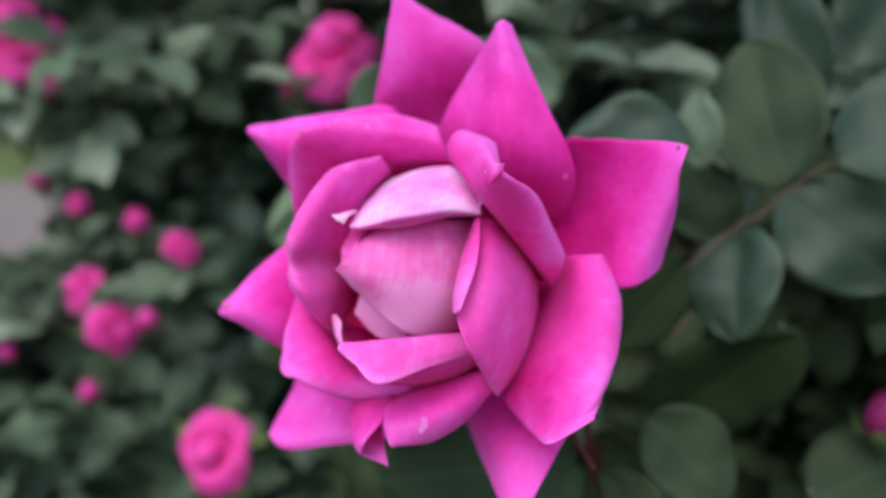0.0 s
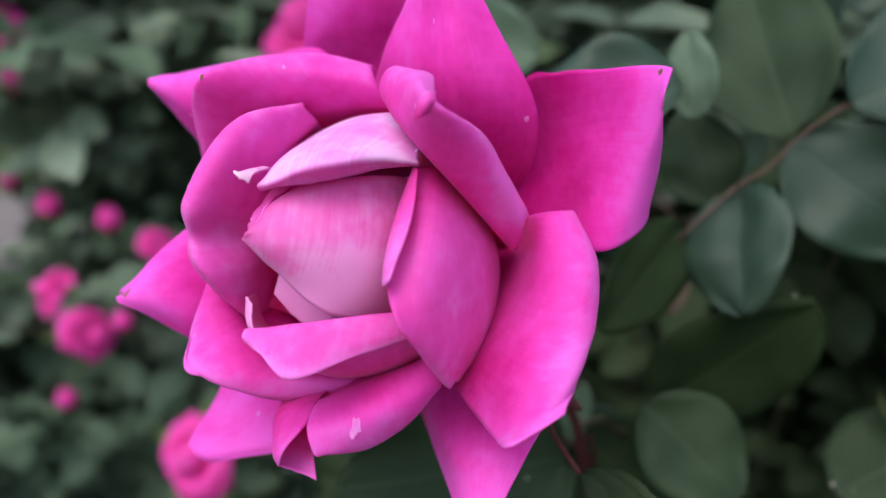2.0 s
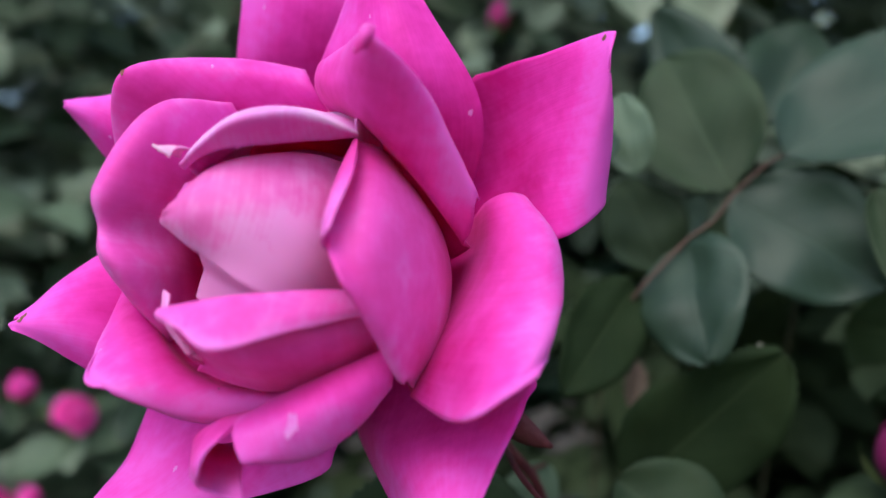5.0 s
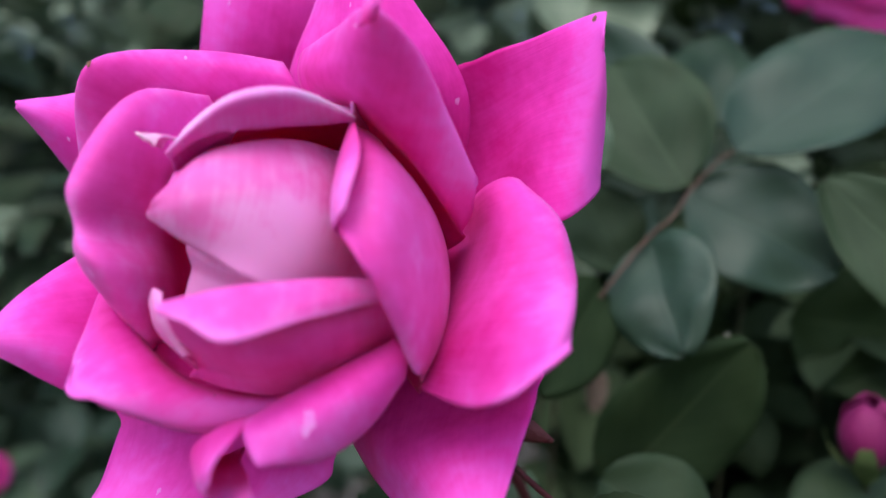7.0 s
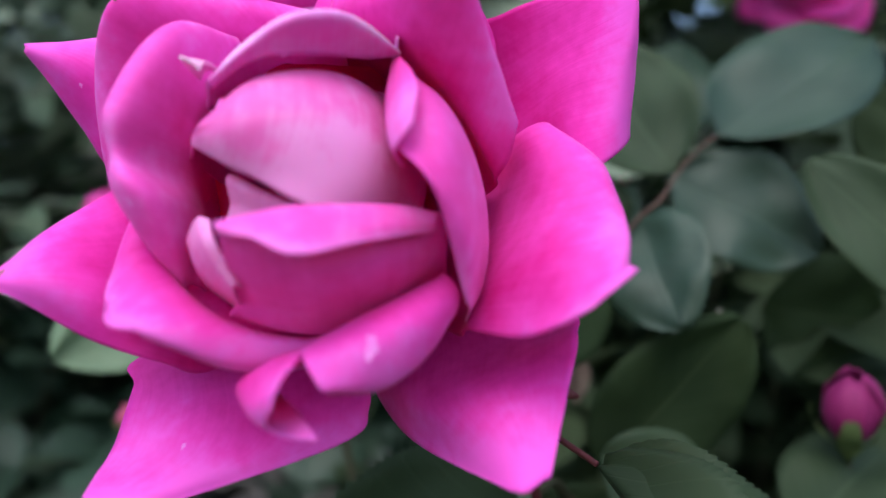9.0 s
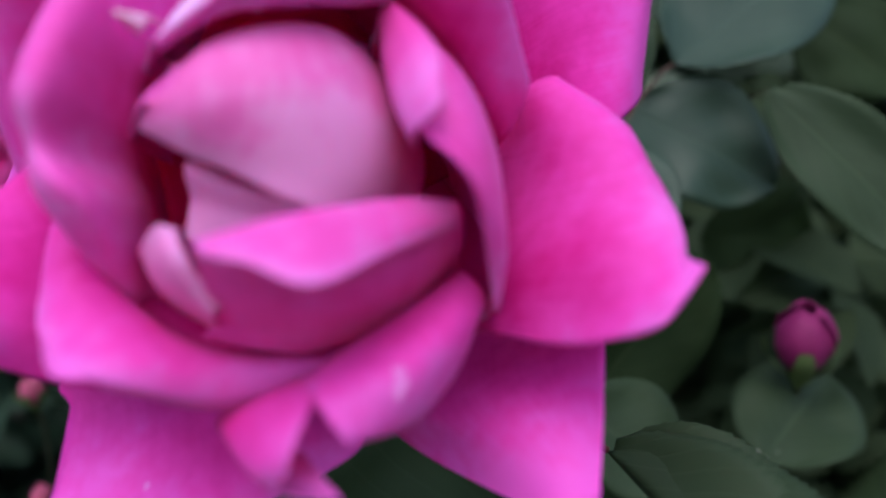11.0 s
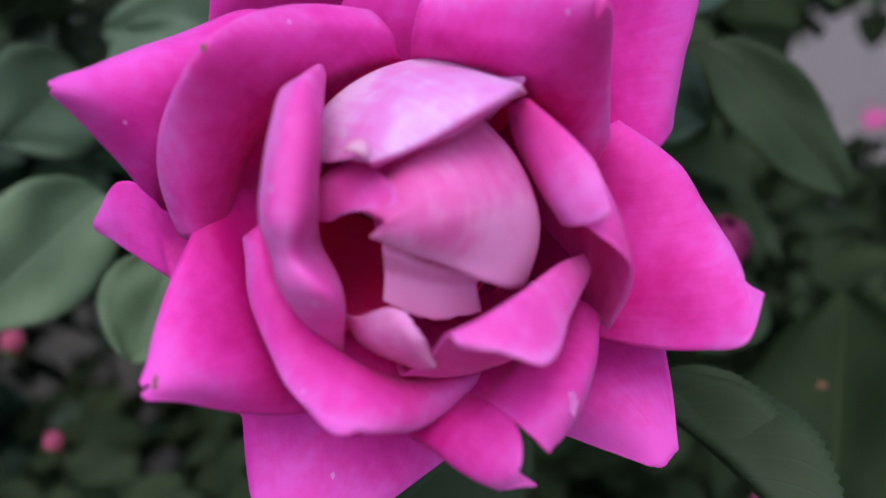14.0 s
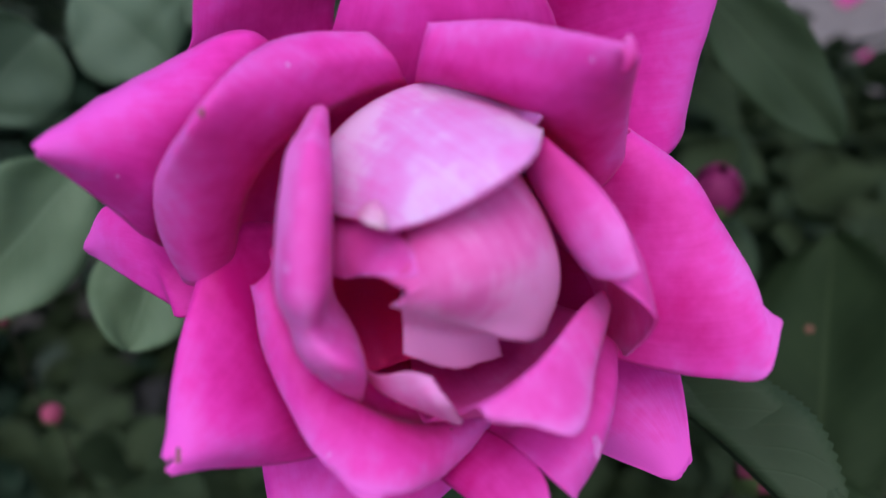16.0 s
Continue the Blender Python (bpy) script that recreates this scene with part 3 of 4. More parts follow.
petal("hollow",
      [(-1.44, 2.34, 0.36), (-0.75, 2.59, 0.12), (-0.45, 1.89, -0.18)],
      [(-1.44, 2.56, -0.57), (-0.88, 2.67, -0.73), (-0.64, 1.89, -0.74)],
      [(-1.77, 1.62, -1.17), (-1.30, 1.72, -1.37), (-1.04, 1.17, -1.10)], material=RED, foot=False, nu=14, nv=14)
petal("hood_curl",
      [(-1.48, 0.80, 1.36), (-1.39, 0.70, 1.46), (-1.23, 0.70, 1.45)],
      [(-1.62, 0.44, 1.42), (-1.53, 0.34, 1.48), (-1.39, 0.33, 1.44)],
      [(-1.68, 0.22, 1.50), (-1.60, 0.13, 1.43), (-1.48, 0.22, 1.29)], material=CREAM, foot=False, nu=12, nv=14)

# the heart of the flower: cupped petals packed round the axis, deep behind the outer whorls
AXIS = unit(np.array((-0.33, -0.92, 0.24)))
SIDE = unit(np.cross(AXIS, (0, 0, 1)))
LIFT = np.cross(SIDE, AXIS)


def cup_petal(angle, radius, depth, spread, material, height=2.4):
    """A cupped petal standing round the axis at an angle in degrees."""
    rows = []
    for s in (0.25, 0.6, 0.85, 1.0):
        row = []
        for t in (-1, -0.5, 0, 0.5, 1):
            a = radians(angle + t * spread * (0.55 + 0.45 * math.sin(s * 2.4)))
            r = radius * (0.35 + 0.65 * math.sin(s * 1.5)) * (1 - 0.05 * t * t)
            h = depth + height * (s - 0.10 * t * t * s)
            row.append(FOOT + AXIS * h + (SIDE * math.cos(a) + LIFT * math.sin(a)) * r)
        rows.append(row)
    return petal("cup", *rows, material=material, nu=16, nv=18)


for k in range(5):
    cup_petal(72 * k + 10, 1.45, 0.3, 52, RED, 2.1)
for k in range(4):
    cup_petal(90 * k + 50, 1.15, 0.4, 60, RED, 2.2)
for k in range(3):
    cup_petal(120 * k + 20, 0.6, 0.5, 80, RED, 2.2)

SKIN = np.concatenate([g for g, n, ob in SURFACE])
SKIN_NORMAL = np.concatenate([n for g, n, ob in SURFACE])
SKIN_PETAL = [ob for g, n, ob in SURFACE for p in g]


def blemish(place, size, material, label, seed):
    """A small flat irregular mark that sits on the nearest petal."""
    k = int(np.argmin(((SKIN - np.array(place)) ** 2).sum(1)))
    n = SKIN_NORMAL[k]
    n = n if (n * (FRONT - SKIN[k])).sum() > 0 else -n
    a = unit(np.cross(n, (0.3, 0.2, 1)))
    c = np.cross(n, a)
    v = [SKIN[k] + n * 0.03]
    for q in np.linspace(0, math.tau, 24, endpoint=False):
        r = size * (1 + 0.7 * noise.noise((math.cos(q) * 1.5 + seed, math.sin(q) * 1.5, seed)) + 0.35 * noise.noise((math.cos(q) * 5, math.sin(q) * 5, seed)))
        v.append(SKIN[k] + n * 0.017 + a * r * 0.62 * math.cos(q) + c * r * math.sin(q))
    f = [(0, i + 1, (i + 1) % 24 + 1) for i in range(24)]
    return under(mesh_object("blemish", np.array(v) / 100, f, material), SKIN_PETAL[k], label)


for k, (place, size) in enumerate((((0.02, -0.87, -2.27), 0.13), ((-2.38, 1.97, -3.4), 0.06), ((-2.44, 0.5, -0.16), 0.05), ((-2.37, 0.66, 1.19), 0.06),
                                   ((3.01, 1.77, 1.88), 0.06), ((-0.63, 3.68, 4.4), 0.05), ((0.97, 1.72, 3.68), 0.04), ((-1.11, 2.06, 3.02), 0.04),
                                   ((-2.83, 0.75, -1.32), 0.04), ((-0.45, -0.1, 1.44), 0.05), ((-1.35, 0.46, 1.52), 0.05), ((1.03, -0.65, 2.50), 0.04), ((-3.2, 3.6, 2.2), 0.04))):
    blemish(place, size, SPOT, "pale bleached mark", k * 2.3)
for k, (place, size) in enumerate((((-1.15, 0.55, -2.02), 0.022), ((-4.3, 1.62, -0.85), 0.06), ((-4.25, 1.62, -0.72), 0.05), ((4.85, 0.6, 2.65), 0.06), ((-2.52, 1.72, 2.87), 0.05))):
    blemish(place, size, BROWN, "small brown withered mark", k * 3.1)

# receptacle, sepals and stem
v, f = tube([FOOT / 100 + np.array(AXIS) * s / 100 for s in (-0.9, -0.75, -0.4, -0.1, 0.15, 0.3)],
            [0.0016, 0.0034, 0.0042, 0.0038, 0.003, 0.001], 14)
under(mesh_object("calyx", v, f, CALYX), rose, "green calyx cup")
for k in range(5):
    a = radians(72 * k + 35)
    out = SIDE * math.cos(a) + LIFT * math.sin(a)
    tang = -SIDE * math.sin(a) + LIFT * math.cos(a)
    rows = []
    for s in np.linspace(0, 1, 7):
        mid = FOOT - AXIS * (0.05 + 0.9 * s * s) + out * (0.25 + 1.7 * s)
        w = 0.32 * (1 - s) ** 0.8 + 0.02
        rows.append([mid - tang * w + AXIS * 0.05, mid - AXIS * 0.04, mid + tang * w + AXIS * 0.05])
    g = spline(np.array(rows), 12)
    g = np.swapaxes(spline(np.swapaxes(g, 0, 1), 5), 0, 1)
    sepal = under(mesh_object("sepal", g.reshape(-1, 3) / 100, grid_faces(12, 5), CALYX), rose, "pointed green sepal")
    th = sepal.modifiers.new("thickness", "SOLIDIFY")
    th.thickness, th.offset = 0.0005, 0
rows = [[(2.6, 3.9, -2.9), (2.75, 3.7, -2.75), (2.9, 3.9, -2.6)], [(3.0, 3.3, -3.5), (3.2, 3.15, -3.35), (3.4, 3.3, -3.1)],
        [(3.5, 2.85, -3.85), (3.6, 2.75, -3.7), (3.75, 2.85, -3.5)], [(4.0, 2.5, -3.92), (4.02, 2.5, -3.9), (4.04, 2.5, -3.88)]]
g = spline(np.array(rows), 12)
g = np.swapaxes(spline(np.swapaxes(g, 0, 1), 5), 0, 1)
sepal = under(mesh_object("sepal", g.reshape(-1, 3) / 100, grid_faces(12, 5), STEM), rose, "dark red pointed sepal")
th = sepal.modifiers.new("thickness", "SOLIDIFY")
th.thickness, th.offset = 0.0005, 0
end = FOOT - AXIS * 0.8
path = spline(np.array([end, end + (0.9, 0.7, -1.2), (3.6, 5.6, -4.6), (4.7, 7.0, -7.0), (5.4, 10.0, -14.0), (4.0, 16.0, -30.0)]), 30)
v, f = tube(path / 100, np.linspace(0.0012, 0.0012, 30), 8)
under(mesh_object("stem", v, f, STEM), rose, "thin dark red stem")


# ---- leaves ----
def leaf_grid(nu=15, nv=9, fold=0.25, droop=0.15, serrate=0.03, wave=0.04, seed=0.0):
    """A serrated ovate leaflet one unit long and one wide, along +y, its face to +z."""
    g, uv = [], []
    for i, s in enumerate(np.linspace(0, 1, nu)):
        w = 0.5 * math.sin(math.pi * min(1, s ** 0.86 * 0.985 + 0.012)) ** 0.6
        for j, t in enumerate(np.linspace(-1, 1, nv)):
            jag = serrate * (i % 2) if abs(t) == 1 else 0
            x = t * (w + jag * (0.2 < s < 0.97))
            z = fold * abs(t) * w - droop * s * s + wave * noise.noise((s * 3 + seed, t * 1.5, seed)) * (0.3 + abs(t))
            g.append((x, s + jag * 0.4, z))
            uv.append((t, s))
    return np.array(g), uv, grid_faces(nu, nv)


EYE = np.array((0.6, -14.0, 4.6))


LEAF_SKIN = []


def leaf(base, tip, width, turn=0.0, parent=None, material=LEAF, label="", fold=0.20, shut=False):
    """A leaflet from its base to its tip; turn leans its face about its own length; shut: one half lies folded under the other."""
    base, tip = np.array(base, float), np.array(tip, float)
    along = unit(tip - base)
    face = unit(EYE - (base + tip) / 2)
    across = unit(np.cross(along, face))
    face = np.cross(across, along)
    c, s = math.cos(radians(turn)), math.sin(radians(turn))
    across, face = across * c + face * s, face * c - across * s
    length = np.linalg.norm(tip - base)
    g, uv, fc = leaf_grid(57, 13, fold, 0.10, 0.022, 0.12, float(base.sum()))
    if shut:
        under_half = g[:, 0] > 0
        g[under_half, 2] -= 0.16 * g[under_half, 0] + 0.01
        g[under_half, 0] *= -0.85
    v = base + g[:, :1] * across * width + g[:, 1:2] * along * length + g[:, 2:] * face * width
    ob = mesh_object("leaf", v / 100, fc, material, uv)
    th = ob.modifiers.new("thickness", "SOLIDIFY")
    th.thickness, th.offset = 0.0004, 0
    LEAF_SKIN.append((v, face, ob))
    return under(ob, parent, label)


def branch(label):
    ob = new("rose_branch")
    ob.location = (0, 0, HEIGHT)
    ob.empty_display_size = 0.02
    return tagged(ob, label, "branch", group="rose branches")


def twig(points, r0, r1, parent, material=CANE, n=24):
    v, f = tube(spline(np.array(points, float), n) / 100, np.linspace(r0, r1, n) / 100, 8)
    return under(mesh_object("stem", v, f, material), parent)


branch_right = branch("rose branch with smooth grey-green leaves on a thin brown stem")
leaf((11.7, 8.3, 1.3), (17.6, 8.4, 4.1), 3.8, 15, parent=branch_right, material=LEAF)
leaf((10.6, 8.9, 0.5), (10.0, 11.6, 4.8), 3.5, 8, parent=branch_right, material=MID_LEAF)
leaf((10.5, 8.7, 0.3), (13.5, 7.1, -2.1), 3.3, 10, parent=branch_right, material=LEAF)
leaf((9.15, 8.5, -0.8), (8.35, 6.2, -3.3), 2.95, -32, parent=branch_right, material=LEAF)
leaf((9.0, 10.1, -1.5), (8.2, 10.5, 1.1), 2.3, -10, parent=branch_right, material=MID_LEAF)
# This leaf's shaded underside is put into a darker green.
leaf((7.6, 8.5, -1.7), (5.3, 6.7, -3.9), 2.1, 30, parent=branch_right, material=DARK_LEAF)
leaf((7.4, 8.3, 2.1), (3.9, 8.1, 1.9), 2.5, -25, parent=branch_right, material=LEAF)
leaf((7.9, 8.6, 1.1), (7.8, 9.1, 3.3), 1.35, 10, parent=branch_right, material=PALE_LEAF)
leaf((10.1, 11.9, -0.9), (10.9, 11.6, 0.5), 1.1, 10, parent=branch_right, material=PALE_LEAF)
leaf((14.7, 16.1, 2.5), (12.3, 18.3, 8.0), 3.0, 20, parent=branch_right, material=LEAF)
leaf((17.3, 19.6, 3.6), (20.2, 20.7, 7.8), 4.0, -10, parent=branch_right, material=LEAF)

branch_low = branch("low rose branch, broad dark green leaves with shade in the colour")
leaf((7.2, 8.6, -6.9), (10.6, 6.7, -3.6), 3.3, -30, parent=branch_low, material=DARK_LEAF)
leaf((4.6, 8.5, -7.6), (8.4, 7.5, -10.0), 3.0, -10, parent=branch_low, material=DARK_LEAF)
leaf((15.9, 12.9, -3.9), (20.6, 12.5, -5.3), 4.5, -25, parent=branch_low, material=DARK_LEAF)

branch_under = branch("rose branch with grey-green leaves under the flower")
leaf((6.4, 6.9, -6.1), (8.6, 5.6, -8.1), 2.7, 15, parent=branch_under, material=MID_LEAF, fold=0.3)
leaf((6.4, 8.8, -7.7), (4.4, 8.8, -7.5), 1.2, 20, parent=branch_under, material=LEAF)

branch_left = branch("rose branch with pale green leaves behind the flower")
leaf((-2.0, 16.0, -0.6), (-6.3, 14.2, -2.4), 3.4, 5, parent=branch_left, material=LIT_LEAF)
leaf((-1.5, 11.9, -1.9), (-3.3, 11.3, -4.0), 2.6, 0, parent=branch_left, material=LIT_LEAF)
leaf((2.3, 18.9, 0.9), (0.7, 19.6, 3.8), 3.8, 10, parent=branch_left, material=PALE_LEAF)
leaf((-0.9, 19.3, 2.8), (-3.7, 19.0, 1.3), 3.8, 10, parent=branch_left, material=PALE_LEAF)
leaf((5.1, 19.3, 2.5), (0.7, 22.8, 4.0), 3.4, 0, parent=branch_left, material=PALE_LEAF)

branch_far = branch("rose branch with dull green leaves deep in the bush")
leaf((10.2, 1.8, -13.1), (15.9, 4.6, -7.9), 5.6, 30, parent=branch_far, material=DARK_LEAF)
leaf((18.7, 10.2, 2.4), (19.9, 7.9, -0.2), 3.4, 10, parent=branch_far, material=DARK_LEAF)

branch_side = branch("rose branch with dull mid-green leaves beside the flower")
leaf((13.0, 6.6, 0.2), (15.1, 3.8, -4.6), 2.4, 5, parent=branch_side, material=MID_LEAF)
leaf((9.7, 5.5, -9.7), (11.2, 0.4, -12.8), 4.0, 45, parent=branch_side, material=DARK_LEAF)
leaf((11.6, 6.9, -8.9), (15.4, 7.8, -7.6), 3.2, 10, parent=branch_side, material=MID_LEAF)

branch_bloom = branch("dark folded rose leaf on a red stalk under the large bloom")
leaf((3.85, 1.75, -4.85), (3.7, -2.4, -6.5), 2.9, 0, parent=branch_bloom, material=MID_LEAF, fold=0.36, shut=True)
leaf((5.0, 8.3, -6.0), (3.6, 8.0, -8.2), 1.5, 10, parent=branch_bloom, material=PALE_LEAF)
twig([(3.6, 5.6, -4.6), (3.4, 3.8, -4.25), (3.45, 2.6, -4.4), (3.85, 1.75, -4.85)], 0.07, 0.05, branch_bloom, STEM)
twig([(4.1, 6.3, -5.6), (4.6, 7.4, -5.8), (5.0, 8.3, -6.0)], 0.05, 0.04, branch_bloom, STEM)

branch_front = branch("rose branch with a broad dull green leaf under the flower")
leaf((4.4, 7.2, -7.7), (-1.3, 4.9, -7.1), 4.6, 15, parent=branch_front, material=MID_LEAF)

twig([(11.75, 8.35, 1.32), (11.2, 8.3, 1.05), (10.4, 8.35, 0.42), (9.7, 8.3, -0.28), (9.05, 8.45, -0.72), (7.6, 8.3, -1.95), (7.2, 9.2, -2.9), (8.8, 16.0, -4.2), (11.0, 30.0, -20.0)], 0.04, 0.06, branch_right, TWIG, 40)
# Remains of a withered bud, built as a curled leaflet.
leaf((9.3, 14.0, -4.7), (9.0, 13.8, -6.2), 0.7, 20, parent=branch_right, material=WITHERED, label="withered tan bud remains, shaped as a leaflet", fold=0.8)
twig([(12.1, 13.0, -0.8), (10.5, 14.0, -2.3), (9.6, 15.2, -3.3), (10.2, 22.0, -5.0), (11.0, 34.0, -20.0)], 0.04, 0.06, branch_right, TWIG)
twig([(4.6, 6.8, -6.6), (5.6, 7.6, -7.0), (7.0, 10.0, -11.0), (7.5, 16.0, -30.0)], 0.09, 0.2, branch_low, CANE)
twig([(4.3, 6.4, -6.7), (5.2, 8.0, -9.0), (5.2, 14.0, -20.0)], 0.035, 0.07, branch_under, STEM)
twig([(-1.2, 15.5, -1.0), (0.5, 16.4, -2.0), (2.0, 17.5, -9.0), (2.0, 18.0, -30.0)], 0.08, 0.18, branch_left, CANE)
twig([(20.0, 13.0, -2.0), (24.0, 22.0, -6.0), (26.0, 34.0, -30.0)], 0.08, 0.18, branch_far, CANE)
twig([(13.0, 6.6, 0.2), (13.6, 8.5, -0.2), (15.0, 14.0, -3.0), (14.0, 24.0, -30.0)], 0.03, 0.06, branch_side, CANE)
twig([(4.6, 6.9, -7.2), (5.4, 8.5, -9.5), (6.0, 16.0, -30.0)], 0.035, 0.06, branch_front, STEM)


def leaf_mark(place, size, material):
    """A withered spot on the nearest leaf."""
    v, face, parent = min(LEAF_SKIN, key=lambda q: ((q[0] - np.array(place)) ** 2).sum(1).min())
    c = v[int(np.argmin(((v - np.array(place)) ** 2).sum(1)))]
    a = unit(np.cross(face, (0.2, 0.1, 1)))
    d = np.cross(face, a)
    ring = [c + face * 0.12 + size * (1 + 0.5 * noise.noise((math.cos(q) * 2, math.sin(q) * 2, size * 40))) * (a * math.cos(q) + 0.75 * d * math.sin(q))
            for q in np.linspace(0, math.tau, 10, endpoint=False)]
    f = [(0, i + 1, (i + 1) % 10 + 1) for i in range(10)]
    under(mesh_object("leaf_spot", np.array([c + face * 0.15] + ring) / 100, f, material), parent, "withered leaf spot")


leaf_mark((13.5, 3.7, -10.1), 0.15, BROWN)
leaf_mark((11.2, 7.0, -8.7), 0.06, GREY_SPOT)
leaf_mark((11.6, 6.9, -8.9), 0.04, GREY_SPOT)
leaf_mark((12.0, 6.9, -9.0), 0.04, GREY_SPOT)
leaf_mark((10.0, 8.6, -3.1), 0.06, GREY_SPOT)
leaf_mark((3.4, 6.0, -7.8), 0.05, GREY_SPOT)


# ---- other blooms and buds of the bush ----
def bloom_petal(angle, tilt, size, material, parent, lift):
    """One rounded cupped petal of a small bloom that opens along +z (unit diameter)."""
    pts = []
    nu, nv = 8, 8
    a = radians(angle)
    for s in np.linspace(0, 1, nu):
        for t in np.linspace(-1, 1, nv):
            w = size * 0.62 * math.sin(math.pi * (0.08 + 0.80 * s)) ** 0.6
            r = size * math.sin(s * radians(tilt)) * 0.62 + 0.02
            z = lift + size * 0.7 * (s * math.cos(radians(tilt) * s * 0.95) - 0.12 * s * s * (tilt > 50))
            if tilt < 30:
                r = size * (0.03 + 0.26 * math.sin(math.pi * 0.975 * s) ** 0.8)
                z = lift + size * 0.78 * s
            b = a + t * w / max(0.12, r + 0.10)
            rr = r * (1 + 0.14 * s * noise.noise((s * 3 + angle, t * 2, tilt)))
            pts.append((rr * math.cos(b), rr * math.sin(b), z + 0.09 * s * noise.noise((t * 2.2, s * 2, angle))))
    uv = [((t + 1) / 2, s) for s in np.linspace(0, 1, nu) for t in np.linspace(-1, 1, nv)]
    ob = mesh_object("petal", pts, grid_faces(nu, nv), material, uv)
    th = ob.modifiers.new("thickness", "SOLIDIFY")
    th.thickness, th.offset = 0.012, 0
    return under(ob, parent)


def bloom(name, material, rings, label, category, group):
    ob = new(name)
    ob.empty_display_size = 0.02
    for count, tilt, size, lift, start in rings:
        for k in range(count):
            bloom_petal(start + 360 / count * k + 14 * math.sin(k * 5.3 + tilt), tilt + 11 * math.sin(k * 2.1 + tilt), size * (1 + 0.12 * math.sin(k * 3.7 + start)), material, ob, lift)
    v, f = tube([(0, 0, z) for z in (-0.2, -0.12, -0.06, 0.0, 0.05)], [0.03, 0.06, 0.11, 0.13, 0.05], 8)
    under(mesh_object("calyx", v, f, CALYX), ob)
    for k in range(5):
        g, uv, fc = leaf_grid(8, 5, 0.3, 0.0, 0.0, 0.05, k)
        a = math.tau * k / 5 + 0.4
        spread = 0.14 + 0.5 * (rings[0][1] > 30) + 0.1 * math.sin(k * 4)
        v = [((0.09 + spread * q[1] ** 1.5 + 0.14 * math.sin(math.pi * min(1, q[1] * 0.9))) * math.cos(a) - q[0] * 0.2 * math.sin(a),
              (0.09 + spread * q[1] ** 1.5 + 0.14 * math.sin(math.pi * min(1, q[1] * 0.9))) * math.sin(a) + q[0] * 0.2 * math.cos(a),
              -0.03 + 0.5 * q[1] * (1 - 0.9 * (rings[0][1] > 30) * q[1])) for q in g]
        under(mesh_object("sepal", v, fc, CALYX), ob)
    v, f = tube(spline(np.array([(0, 0, -0.12), (0.03, 0, -0.8), (-0.1, 0.2, -2.0), (-0.3, 0.5, -4.0)]), 12), np.linspace(0.03, 0.045, 12), 7)
    under(mesh_object("stem", v, f, CANE), ob)
    return tagged(ob, label, category, group)


OPEN_RINGS = ((5, 80, 0.85, 0.0, 0), (5, 58, 0.8, 0.03, 36), (4, 36, 0.72, 0.05, 10), (3, 18, 0.62, 0.08, 50))
BUD_RINGS = ((4, 17, 0.8, 0.0, 0), (3, 10, 0.88, 0.04, 40))


def stand(place, size, toward):
    """The pose of a bloom at a place in centimetres, of a size in centimetres, opening along a direction."""
    q = Vector(toward).to_track_quat("Z", "Y").to_matrix().to_4x4()
    p = Vector(place) / 100 + Vector((0, 0, HEIGHT))
    return Matrix.Translation(p) @ q @ Matrix.Scale(size / 100, 4)


def another(ob, place, size, toward):
    """A copy of a bloom at another place, size and direction."""
    return copy_thing(ob, stand(place, size / ob.scale.x, toward))


first_bloom = bloom("rose_bloom", FAR_PINK, OPEN_RINGS, "open pink rose on the bush behind", "flower", "background roses")
first_bloom.matrix_basis = stand((-7.7, 44.8, 3.0), 6.6, (-0.3, -0.7, 0.9))
for place, size, way in (((-33.4, 48.3, 4.6), 7.0, (0.2, -0.7, 0.7)), ((-15.6, 34.6, -22.8), 5.2, (-0.3, -0.8, 0.4)),
                         ((-26.5, 40.4, -13.0), 3.3, (-0.6, -0.5, 0.6)), ((-25.0, 39.4, -15.6), 3.6, (0.8, -0.5, 0.2)),
                         ((-20.8, 44.0, -10.6), 2.6, (0.5, -0.6, 0.3)), ((27.4, 21.5, 9.6), 5.5, (-0.4, -0.8, 0.3))):
    another(first_bloom, place, size, way)
first_bud = bloom("rose_bud", FAR_PINK, BUD_RINGS, "closed pink rosebud on the bush behind", "bud", "background rosebuds")
first_bud.matrix_basis = stand((-31.0, 47.0, 0.6), 3.4, (0.1, -0.3, 1))
for place, size, way in (((-18.7, 54.3, 4.6), 3.0, (0, -0.3, 1)), ((-12.9, 50.0, 0.2), 3.0, (0.2, -0.3, 1)),
                         ((-34.7, 51.1, -7.4), 3.2, (-0.2, -0.3, 1)), ((-30.5, 47.6, -8.9), 3.4, (0.4, -0.5, 1)),
                         ((-24.3, 44.4, -9.2), 3.4, (0.3, -0.6, 0.6)), ((-21.9, 39.6, -15.4), 2.8, (0, -0.6, 0.6)),
                         ((-35.8, 44.6, -20.0), 2.8, (0, -0.6, 0.6)), ((-27.6, 41.0, -21.8), 2.8, (0, -0.6, 0.6)),
                         ((10.9, 44.4, 14.0), 3.0, (0, -0.4, 1)), ((20.0, 28.7, 2.3), 1.6, (0, -0.4, 1))):
    another(first_bud, place, size, way)
side_bud = bloom("rose_bud", BUD_PINK, BUD_RINGS, "half-closed pink rosebud darkened for shade, beside dark green leaves", "bud", "near rosebuds")
side_bud.matrix_basis = stand((13.8, 7.5, -7.3), 2.8, (-0.1, -0.4, 1))
